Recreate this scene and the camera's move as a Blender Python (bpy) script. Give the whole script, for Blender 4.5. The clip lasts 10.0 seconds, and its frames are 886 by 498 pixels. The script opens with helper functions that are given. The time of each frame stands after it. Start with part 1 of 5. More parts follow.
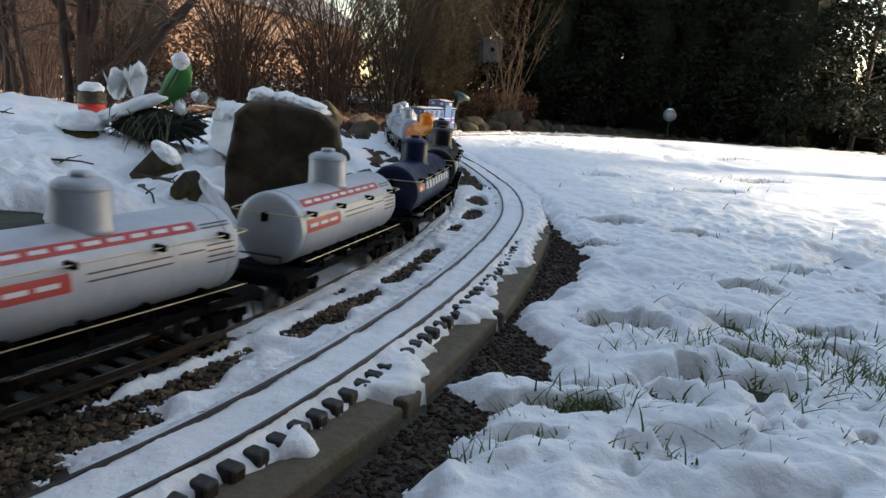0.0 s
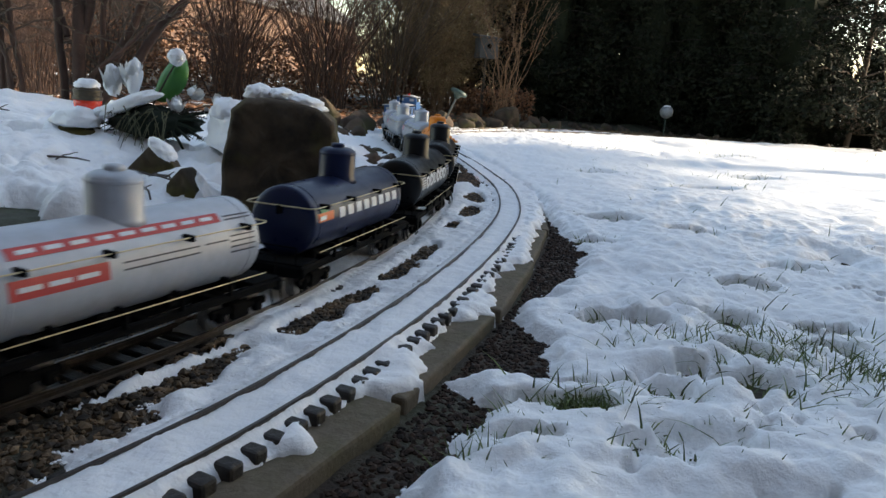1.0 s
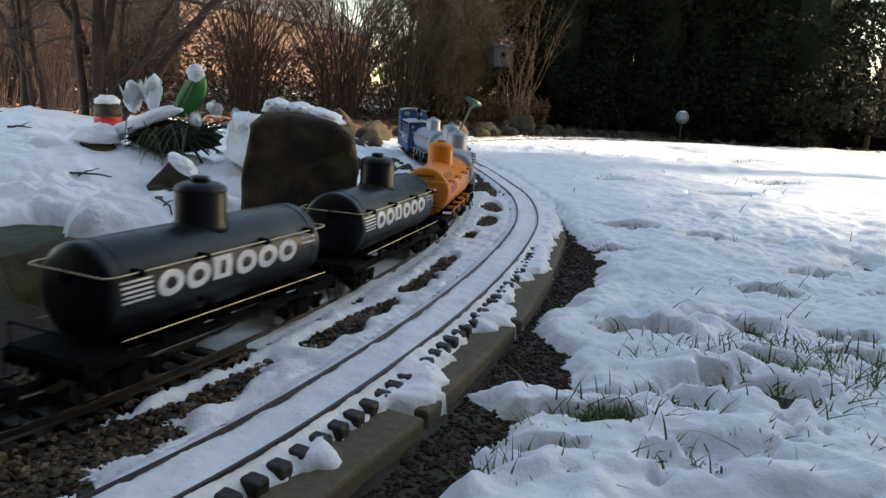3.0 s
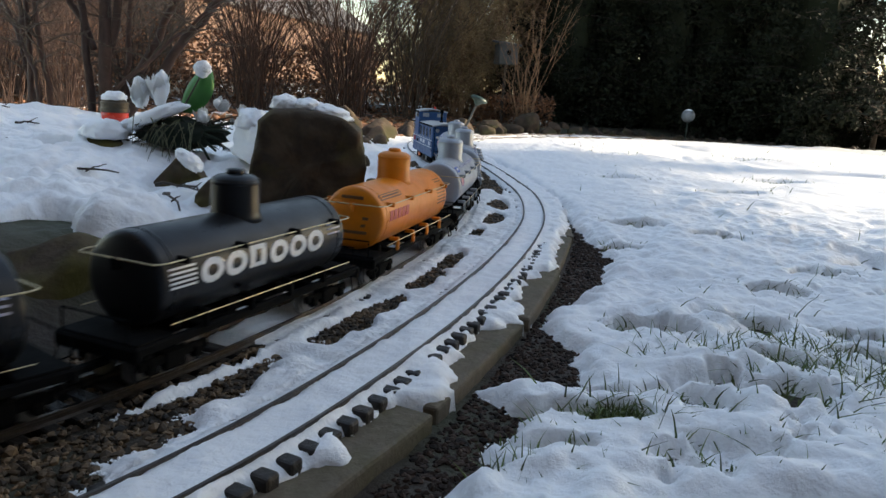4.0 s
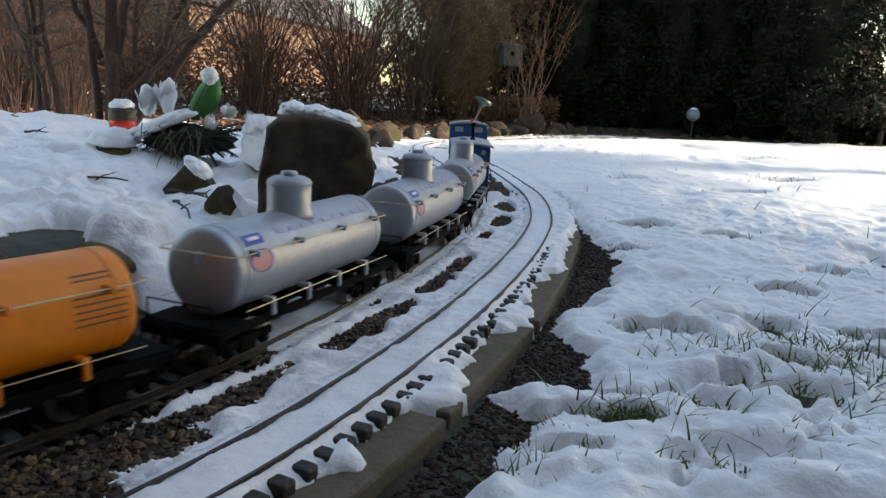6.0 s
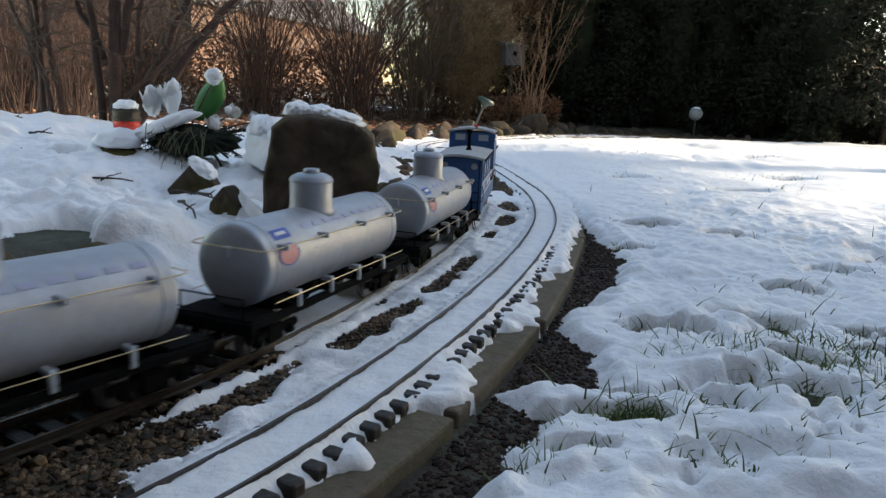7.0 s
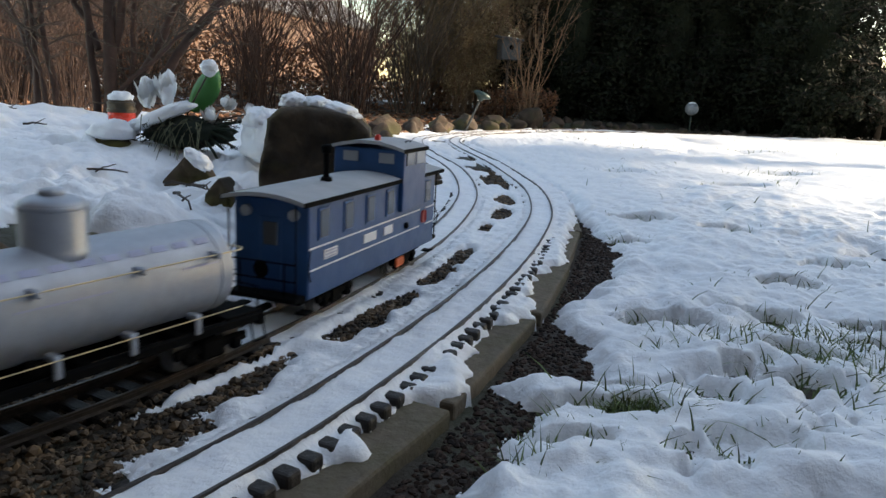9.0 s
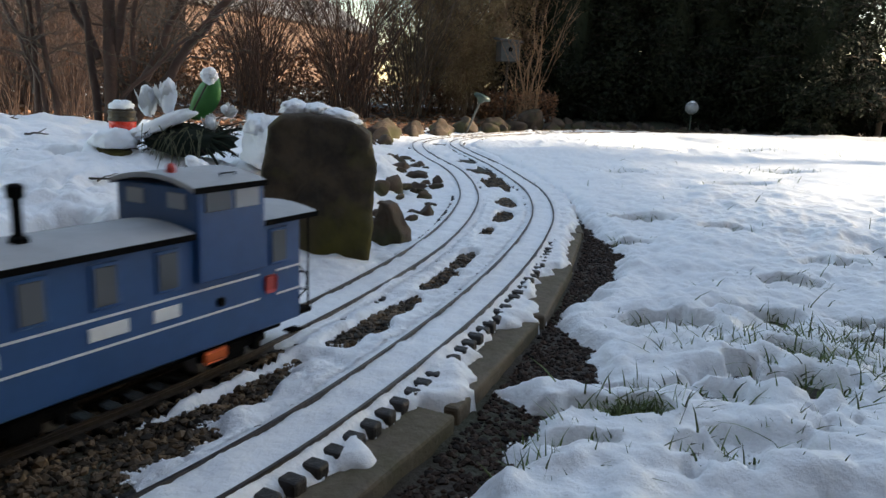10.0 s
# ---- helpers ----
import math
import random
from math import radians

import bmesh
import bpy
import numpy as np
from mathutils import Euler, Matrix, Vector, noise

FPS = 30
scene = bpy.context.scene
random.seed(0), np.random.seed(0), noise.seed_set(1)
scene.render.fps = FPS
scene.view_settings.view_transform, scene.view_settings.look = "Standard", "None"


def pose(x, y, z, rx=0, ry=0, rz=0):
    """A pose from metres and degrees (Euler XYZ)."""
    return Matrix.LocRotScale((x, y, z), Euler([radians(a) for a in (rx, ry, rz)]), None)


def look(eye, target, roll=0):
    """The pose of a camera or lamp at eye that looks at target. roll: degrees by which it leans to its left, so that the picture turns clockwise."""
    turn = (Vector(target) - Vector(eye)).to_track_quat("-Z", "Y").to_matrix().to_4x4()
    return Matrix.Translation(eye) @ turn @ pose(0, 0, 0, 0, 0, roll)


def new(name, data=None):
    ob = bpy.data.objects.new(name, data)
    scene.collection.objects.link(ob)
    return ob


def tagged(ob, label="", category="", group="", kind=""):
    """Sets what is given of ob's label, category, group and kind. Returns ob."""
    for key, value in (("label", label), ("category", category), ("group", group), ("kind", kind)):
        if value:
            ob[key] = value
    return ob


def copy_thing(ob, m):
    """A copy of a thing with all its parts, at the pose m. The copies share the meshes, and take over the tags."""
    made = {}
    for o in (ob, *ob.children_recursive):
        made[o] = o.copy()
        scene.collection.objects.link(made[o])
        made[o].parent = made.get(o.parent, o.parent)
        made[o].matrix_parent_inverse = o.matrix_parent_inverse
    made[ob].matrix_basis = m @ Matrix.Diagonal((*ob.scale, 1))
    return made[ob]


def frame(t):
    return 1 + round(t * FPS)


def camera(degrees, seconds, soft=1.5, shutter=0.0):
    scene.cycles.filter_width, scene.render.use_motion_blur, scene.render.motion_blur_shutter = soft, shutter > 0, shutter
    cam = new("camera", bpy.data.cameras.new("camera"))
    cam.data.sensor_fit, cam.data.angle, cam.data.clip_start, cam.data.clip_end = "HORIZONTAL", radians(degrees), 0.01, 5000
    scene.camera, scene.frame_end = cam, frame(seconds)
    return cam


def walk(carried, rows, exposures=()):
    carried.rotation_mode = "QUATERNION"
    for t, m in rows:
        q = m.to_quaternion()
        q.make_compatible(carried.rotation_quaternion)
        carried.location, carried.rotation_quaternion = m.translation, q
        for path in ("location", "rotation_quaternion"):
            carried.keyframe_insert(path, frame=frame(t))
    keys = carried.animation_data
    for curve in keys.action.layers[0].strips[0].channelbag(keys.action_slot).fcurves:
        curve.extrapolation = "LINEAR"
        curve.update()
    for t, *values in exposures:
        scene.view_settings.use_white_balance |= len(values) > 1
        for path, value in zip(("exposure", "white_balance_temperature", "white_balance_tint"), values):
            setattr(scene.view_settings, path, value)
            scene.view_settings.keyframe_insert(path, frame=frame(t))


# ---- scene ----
cam = camera(61.0, 10.0, shutter=0.5)
PATH = [
    (0, (0.022, 0.0, 0.271), (0.081, 1.954, -0.154), 4.5),
    (0.5, (0.021, 0.002, 0.269), (0.086, 1.954, -0.163), 4.4),
    (1, (0.021, 0.002, 0.27), (0.089, 1.954, -0.162), 4.5),
    (1.5, (0.02, 0.002, 0.271), (0.084, 1.955, -0.157), 4.3),
    (2, (0.016, 0.001, 0.274), (0.062, 1.956, -0.144), 3.8),
    (2.5, (0.017, 0.001, 0.275), (0.05, 1.958, -0.136), 3.5),
    (4, (0.011, 0.003, 0.272), (0.025, 1.958, -0.147), 3.7),
    (4.5, (0.009, 0.002, 0.273), (0.022, 1.958, -0.146), 3.5),
    (5, (0.007, 0.003, 0.272), (0.014, 1.959, -0.145), 3.4),
    (5.5, (0.007, 0.001, 0.276), (0.011, 1.958, -0.14), 3.1),
    (7, (0.001, 0.0, 0.275), (-0.006, 1.956, -0.141), 2.7),
    (7.5, (0.0, 0.001, 0.272), (-0.007, 1.957, -0.147), 2.8),
    (8, (0.001, 0.002, 0.27), (-0.002, 1.957, -0.153), 3.0),
    (8.5, (0.002, 0.002, 0.269), (0.006, 1.956, -0.159), 3.1),
    (9, (0.0, 0.001, 0.272), (0.006, 1.954, -0.158), 3.0),
    (9.5, (-0.001, 0.0, 0.273), (0.003, 1.954, -0.154), 2.5),
    (10, (0.0, 0.0, 0.275), (0.0, 1.955, -0.149), 2.1),
]
walk(cam, [(t, look(eye, target, roll)) for t, eye, target, roll in PATH], exposures=[(0, 1.66, 7900, 10), (10, 1.66, 7900, 10)])

# ---- world, sun ----
SUN_EL, SUN_AZ = radians(19), radians(12)      # azimuth measured from +x towards +y
world = bpy.data.worlds.new("sky")
scene.world = world
world.use_nodes = True
wt = world.node_tree
sky = wt.nodes.new("ShaderNodeTexSky")
sky.sky_type, sky.sun_disc = "NISHITA", False
sky.sun_elevation, sky.sun_rotation = SUN_EL, radians(90) - SUN_AZ
sky.air_density, sky.dust_density, sky.ozone_density = 1.0, 0.6, 1.0
wt.links.new(sky.outputs[0], wt.nodes["Background"].inputs[0])
wt.nodes["Background"].inputs[1].default_value = 0.14
sun = new("sun", bpy.data.lights.new("sun", "SUN"))
sun.data.energy, sun.data.angle, sun.data.color = 3.2, radians(3), (1.0, 0.93, 0.83)
sun.matrix_world = look((0, 0, 0), (-math.cos(SUN_EL) * math.cos(SUN_AZ), -math.cos(SUN_EL) * math.sin(SUN_AZ), -math.sin(SUN_EL)))


# ---- materials ----
def mat(name, base, rough=0.6, metal=0.0, second=None, grain=40.0, amount=0.5, bump=0.0, bump_scale=None, stain=None, stain_scale=4.0,
        coat=0.0, rand=0.0, spec=0.5, island=False):
    """Procedural surface: a base colour broken by fine grain and larger stains, with relief."""
    m = bpy.data.materials.new(name)
    m.use_nodes = True
    nt = m.node_tree
    N, L = nt.nodes, nt.links
    p = N["Principled BSDF"]
    p.inputs["Roughness"].default_value, p.inputs["Metallic"].default_value = rough, metal
    p.inputs["Coat Weight"].default_value = coat
    p.inputs["Specular IOR Level"].default_value = spec
    co = N.new("ShaderNodeTexCoord").outputs["Object"]
    second = second or tuple(c * 0.72 for c in base)

    def noise_tex(scale, detail=6.0, rough_=0.6):
        n = N.new("ShaderNodeTexNoise")
        n.inputs["Scale"].default_value, n.inputs["Detail"].default_value, n.inputs["Roughness"].default_value = scale, detail, rough_
        L.new(co, n.inputs["Vector"])
        return n.outputs["Fac"]

    def mix(fac, a, b):
        x = N.new("ShaderNodeMix")
        x.data_type = "RGBA"
        for sock, v in ((x.inputs[0], fac), (x.inputs[6], a), (x.inputs[7], b)):
            if hasattr(v, "is_output"):
                L.new(v, sock)
            else:
                sock.default_value = v
        return x.outputs[2]

    def ramp(fac, lo, hi, top=1.0):
        r = N.new("ShaderNodeMapRange")
        r.inputs[1].default_value, r.inputs[2].default_value, r.inputs[4].default_value = lo, hi, top
        L.new(fac, r.inputs[0])
        return r.outputs[0]

    c = mix(ramp(noise_tex(grain), 0.35, 0.65, amount), (*base, 1), (*second, 1))
    if stain:
        c = mix(ramp(noise_tex(stain_scale, 4.0), 0.45, 0.65), c, (*stain, 1))
    if rand:
        r = N.new("ShaderNodeNewGeometry").outputs["Random Per Island"] if island else N.new("ShaderNodeObjectInfo").outputs["Random"]
        h = N.new("ShaderNodeHueSaturation")
        L.new(ramp(r, 0, 1, 1.0), h.inputs["Value"])
        mr = h.inputs["Value"].links[0].from_node
        mr.inputs[3].default_value, mr.inputs[4].default_value = 1 - rand, 1 + rand
        L.new(c, h.inputs["Color"])
        c = h.outputs[0]
    L.new(c, p.inputs["Base Color"])
    if bump:
        b = N.new("ShaderNodeBump")
        b.inputs["Strength"].default_value, b.inputs["Distance"].default_value = min(1.0, bump * 1.0), 0.004
        L.new(noise_tex(bump_scale or grain * 1.5, 8.0), b.inputs["Height"])
        L.new(b.outputs[0], p.inputs["Normal"])
    L.new(ramp(noise_tex(grain * 0.5), 0.3, 0.7, 1.0), p.inputs["Roughness"])
    rr = p.inputs["Roughness"].links[0].from_node
    rr.inputs[3].default_value, rr.inputs[4].default_value = max(0.02, rough - 0.08), min(1.0, rough + 0.1)
    return m


SNOW = mat("snow", (0.90, 0.905, 0.91), 0.55, second=(0.82, 0.84, 0.875), grain=60, amount=0.6, bump=0.68, bump_scale=105, spec=0.3)
SOIL = mat("wet_soil", (0.030, 0.020, 0.014), 0.8, second=(0.055, 0.038, 0.027), grain=120, bump=1.0, bump_scale=160, stain=(0.05, 0.055, 0.028), stain_scale=2.5)
PEBBLE = mat("pebbles", (0.14, 0.087, 0.046), 0.6, second=(0.024, 0.018, 0.013), grain=45, amount=1.0, bump=0.3, rand=0.85, island=True, spec=0.3)
CHIPPING = mat("dark_chippings", (0.044, 0.026, 0.018), 0.75, second=(0.013, 0.008, 0.006), grain=80, bump=0.3, rand=0.8, island=True, spec=0.2)
CONCRETE = mat("weathered_concrete", (0.135, 0.104, 0.070), 0.85, second=(0.085, 0.064, 0.044), grain=90, bump=0.5, stain=(0.085, 0.075, 0.036), stain_scale=9)
RAIL = mat("tarnished_brass_rail", (0.10, 0.085, 0.075), 0.38, 0.85, second=(0.05, 0.042, 0.038), grain=150, bump=0.2)
SLEEPER = mat("brown_plastic_sleeper", (0.016, 0.011, 0.008), 0.6, second=(0.010, 0.007, 0.005), grain=200, bump=0.4, rand=0.25)
ROCK = mat("mossy_sandstone", (0.090, 0.061, 0.036), 0.9, second=(0.034, 0.025, 0.016), grain=20, amount=1.0, bump=1.0, bump_scale=45, stain=(0.100, 0.086, 0.018), stain_scale=7)
ROCK_B = mat("brown_stone", (0.080, 0.050, 0.031), 0.9, second=(0.04, 0.027, 0.019), grain=22, amount=0.9, bump=0.8, bump_scale=60, stain=(0.07, 0.065, 0.025), stain_scale=5, rand=0.25)
BLACK = mat("black_plastic", (0.0035, 0.0035, 0.0038), 0.8, second=(0.005, 0.005, 0.005), grain=120, bump=0.1, spec=0.05)
STEEL = mat("wheel_steel", (0.25, 0.24, 0.23), 0.35, 0.9, grain=100)
GOLD = mat("brass_wire", (0.66, 0.52, 0.30), 0.35, 0.6, second=(0.5, 0.40, 0.25), grain=100)


# ---- mesh tools ----
def obj(name, verts, faces, material, parent=None, label="", smooth=True, local=None):
    me = bpy.data.meshes.new(name)
    me.from_pydata([tuple(v) for v in verts], [], faces)
    me.materials.append(material)
    me.polygons.foreach_set("use_smooth", [smooth] * len(me.polygons))
    ob = new(name, me)
    ob.parent = parent
    if local is not None:
        ob.matrix_basis = local
    if label:
        tagged(ob, label)
    return ob


def part(name, bm, material, parent, label="", smooth=False, local=None):
    """Links a bmesh as one mesh object under a thing or under a part."""
    me = bpy.data.meshes.new(name)
    bm.to_mesh(me)
    bm.free()
    me.materials.append(material)
    me.polygons.foreach_set("use_smooth", [smooth] * len(me.polygons))
    ob = new(name, me)
    ob.parent = parent
    if local is not None:
        ob.matrix_basis = local
    if label:
        tagged(ob, label)
    return ob


def shared(name, like, parent, local):
    """Another object on the mesh of an alike piece."""
    ob = new(name, like.data)
    ob.parent, ob.matrix_basis = parent, local
    return ob


def box(size, at=(0, 0, 0), bevel=0.0, turn=None, bm=None, seg=1):
    bm = bm or bmesh.new()
    m = Matrix.Translation(at) @ (turn or Matrix()) @ Matrix.Diagonal((*size, 1))
    vs = bmesh.ops.create_cube(bm, size=1, matrix=m)["verts"]
    if bevel:
        es = list({e for v in vs for e in v.link_edges})
        bmesh.ops.bevel(bm, geom=es, offset=bevel, segments=seg, affect="EDGES", profile=0.5)
    return bm


def rod(a, b, r, bm=None, sides=8, r2=None):
    bm = bm or bmesh.new()
    a, b = Vector(a), Vector(b)
    d = b - a
    m = Matrix.Translation((a + b) / 2) @ d.to_track_quat("Z", "Y").to_matrix().to_4x4()
    bmesh.ops.create_cone(bm, cap_ends=True, segments=sides, radius1=r, radius2=r if r2 is None else r2, depth=d.length, matrix=m)
    return bm


def wire(points, r, bm=None, sides=6):
    bm = bm or bmesh.new()
    for a, b in zip(points, points[1:]):
        rod(a, b, r, bm, sides)
    return bm


def lathe(profile, sides=32, axis="Z", at=(0, 0, 0), bm=None):
    """Turns (radius, height) pairs round an axis."""
    bm = bm or bmesh.new()
    rings = []
    for r, h in profile:
        ring = []
        for k in range(sides):
            a = 2 * math.pi * k / sides
            c = (r * math.cos(a), r * math.sin(a), h) if axis == "Z" else (h, r * math.cos(a), r * math.sin(a)) if axis == "X" else (r * math.sin(a), h, r * math.cos(a))
            ring.append(bm.verts.new(Vector(c) + Vector(at)))
        rings.append(ring)
    for p, q in zip(rings, rings[1:]):
        for k in range(sides):
            bm.faces.new((p[k], p[(k + 1) % sides], q[(k + 1) % sides], q[k]))
    bm.faces.new(rings[0][::-1])
    bm.faces.new(rings[-1])
    return bm


def fbm(x, y, scale, seed=0, octaves=4, gain=0.5):
    """Smooth value noise on arrays, about -1 to 1."""
    x, y = np.asarray(x, float), np.asarray(y, float)
    out, amp, tot = np.zeros(np.broadcast(x, y).shape), 1.0, 0.0
    for o in range(octaves):
        u, v = x / scale * 2 ** o + 17.3 * o + seed * 3.7, y / scale * 2 ** o - 9.1 * o + seed * 5.3
        i, j = np.floor(u).astype(np.int64), np.floor(v).astype(np.int64)
        f, g = u - i, v - j
        f, g = f * f * f * (f * (f * 6 - 15) + 10), g * g * g * (g * (g * 6 - 15) + 10)

        def h(a, b):
            n = (a * 374761393 + b * 668265263 + (seed + o) * 974634777) & 0x7FFFFFFF
            n = ((n ^ (n >> 13)) * 1274126177) & 0x7FFFFFFF
            return ((n ^ (n >> 16)) & 0xFFFF) / 32767.5 - 1

        out += amp * ((h(i, j) * (1 - f) + h(i + 1, j) * f) * (1 - g) + (h(i, j + 1) * (1 - f) + h(i + 1, j + 1) * f) * g)
        tot += amp
        amp *= gain
    return out / tot * 1.5


def smooth_step(x, a, b):
    u = np.clip((np.asarray(x, float) - a) / (b - a), 0, 1)
    return u * u * (3 - 2 * u)


# ---- plan of the two tracks: centre lines from the near end to the far curve ----
FRONT = [(-.72, -.22), (-.50, .03), (-.31, .255), (-.147, .50), (-.027, .767), (.078, 1.067), (.169, 1.402), (.227, 1.71), (.247, 2.08),
         (.224, 2.39), (.183, 2.755), (.143, 3.0), (.075, 3.4), (.04, 3.75), (.085, 4.08), (.225, 4.39), (.575, 4.84), (.95, 5.2), (1.6, 5.62), (3, 6.2)]
BACK = [(-1.10, -.34), (-.84, -.08), (-.63, .155), (-.437, .38), (-.279, .62), (-.19, .807), (-.09, 1.079), (-.012, 1.357), (.044, 1.697),
        (.064, 1.99), (.044, 2.415), (.006, 2.67), (-.05, 2.93), (-.106, 3.25), (-.134, 3.52), (-.132, 3.80), (-.05, 4.10), (.115, 4.42),
        (.40, 4.92), (.82, 5.42), (1.5, 5.86), (3, 6.45)]
STEP = 0.01


def spline(pts):
    P = np.array(pts, float)
    P = np.vstack([2 * P[0] - P[1], P, 2 * P[-1] - P[-2]])
    out = []
    for i in range(1, len(P) - 2):
        p0, p1, p2, p3 = P[i - 1:i + 3]
        d = [max(np.linalg.norm(b - a), 1e-6) ** .5 for a, b in ((p0, p1), (p1, p2), (p2, p3))]
        m1 = p2 - p1 + d[1] * ((p1 - p0) / d[0] - (p2 - p0) / (d[0] + d[1]))
        m2 = p2 - p1 + d[1] * ((p3 - p2) / d[2] - (p3 - p1) / (d[1] + d[2]))
        u = np.linspace(0, 1, 24, endpoint=False)[:, None]
        out.append((2 * u**3 - 3 * u**2 + 1) * p1 + (u**3 - 2 * u**2 + u) * m1 + (-2 * u**3 + 3 * u**2) * p2 + (u**3 - u**2) * m2)
    C = np.vstack(out + [P[-2:-1]])
    s = np.r_[0, np.cumsum(np.linalg.norm(np.diff(C, axis=0), axis=1))]
    q = np.arange(0, s[-1], STEP)
    return np.stack([np.interp(q, s, C[:, 0]), np.interp(q, s, C[:, 1])], 1)


CF, CB = spline(FRONT), spline(BACK)


def tangents(C):
    T = np.gradient(C, axis=0)
    return T / np.linalg.norm(T, axis=1)[:, None]


TF, TB = tangents(CF), tangents(CB)


def along(C, T, s):
    """Place and direction at s metres from the near end of a centre line."""
    q = s / STEP
    k = np.arange(len(C))
    return (np.array([np.interp(q, k, C[:, 0]), np.interp(q, k, C[:, 1])]), np.array([np.interp(q, k, T[:, 0]), np.interp(q, k, T[:, 1])]))


def beside(x, y, C, T):
    """Run and offset to the right of a centre line, for arrays of places."""
    x, y = np.atleast_1d(x).ravel(), np.atleast_1d(y).ravel()
    s, d = np.empty(len(x)), np.empty(len(x))
    Cc, Tc = C[::2], T[::2]
    for a in range(0, len(x), 20000):
        X, Y = x[a:a + 20000, None], y[a:a + 20000, None]
        k = np.argmin((X - Cc[:, 0]) ** 2 + (Y - Cc[:, 1]) ** 2, axis=1)
        ex, ey = X[:, 0] - Cc[k, 0], Y[:, 0] - Cc[k, 1]
        s[a:a + 20000] = k * 2 * STEP + ex * Tc[k, 0] + ey * Tc[k, 1]
        side = ex * Tc[k, 1] - ey * Tc[k, 0]
        d[a:a + 20000] = np.where(side < 0, -1, 1) * np.maximum(np.abs(side), np.hypot(ex, ey) * (np.abs(side) > 0.3))
    return s, d


# where the lawn's snow begins, by run along the front track and offset from it
EDGE_RUN = (.50, 1.0, 1.06, 1.12, 1.175, 1.20, 1.222, 1.24, 1.255, 1.29, 1.33, 1.39, 1.43, 1.465, 1.51, 1.60, 1.72, 1.90, 2.04, 2.19, 2.4, 2.8, 3.6)
EDGE_OFF = (.175, .150, .152, .148, .145, .116, .086, .108, .160, .192, .160, .155, .130, .094, .108, .132, .146, .160, .132, .106, .080, .066, .066)
# how far the snow spills from the front track over the kerb, by run
KERB_START, KERB_TOP = .500, -.0185
SPILL_RUN = (.50, .955, .985, 1.0, 1.015, 1.03, 1.09, 1.12, 1.14, 1.17, 1.21, 1.24, 1.30, 1.38, 1.41, 1.44, 1.48, 1.52, 1.60, 1.70, 1.74, 1.85, 2.0, 2.4, 3.4)
SPILL_OFF = (.037, .037, .052, .070, .056, .042, .042, .050, .074, .082, .070, .056, .050, .053, .070, .090, .084, .058, .052, .058, .082, .074, .068, .088, .10)
# bare gravel between the tracks: run, offset, half-lengths
PATCHES = ((.82, -.115, .19, .075), (1.03, -.125, .13, .052), (.98, -.170, .10, .05), (1.30, -.093, .115, .030), (1.535, -.095, .072, .026), (1.69, -.088, .066, .019), (1.95, -.100, .060, .014),
           (2.15, -.088, .085, .024), (2.37, -.088, .10, .026), (2.75, -.072, .16, .018), (3.1, -.062, .22, .016))
# hollows in the lawn's snow: place, half-widths, depth
HOLLOWS = ((.187, .676, .045, .024, .030), (.304, .957, .075, .022, .034), (.559, 1.187, .060, .026, .032), (.126, .599, .030, .016, .028), (.427, .860, .055, .034, .028), (.553, .905, .05, .03, .028),
           (.896, 2.316, .11, .05, .024), (.455, 1.733, .06, .03, .026), (.725, 1.351, .05, .028, .030), (.385, .75, .07, .04, .018), (.283, .73, .04, .02, .012), (1.3, 2.9, .12, .06, .024),
           (.9, 3.6, .15, .06, .022), (.62, 2.6, .08, .04, .022), (1.55, 3.9, .16, .06, .022), (.37, 1.52, .05, .03, .022), (.62, 1.62, .07, .03, .020), (.47, 1.02, .05, .025, .02), (.26, .60, .05, .03, .012))



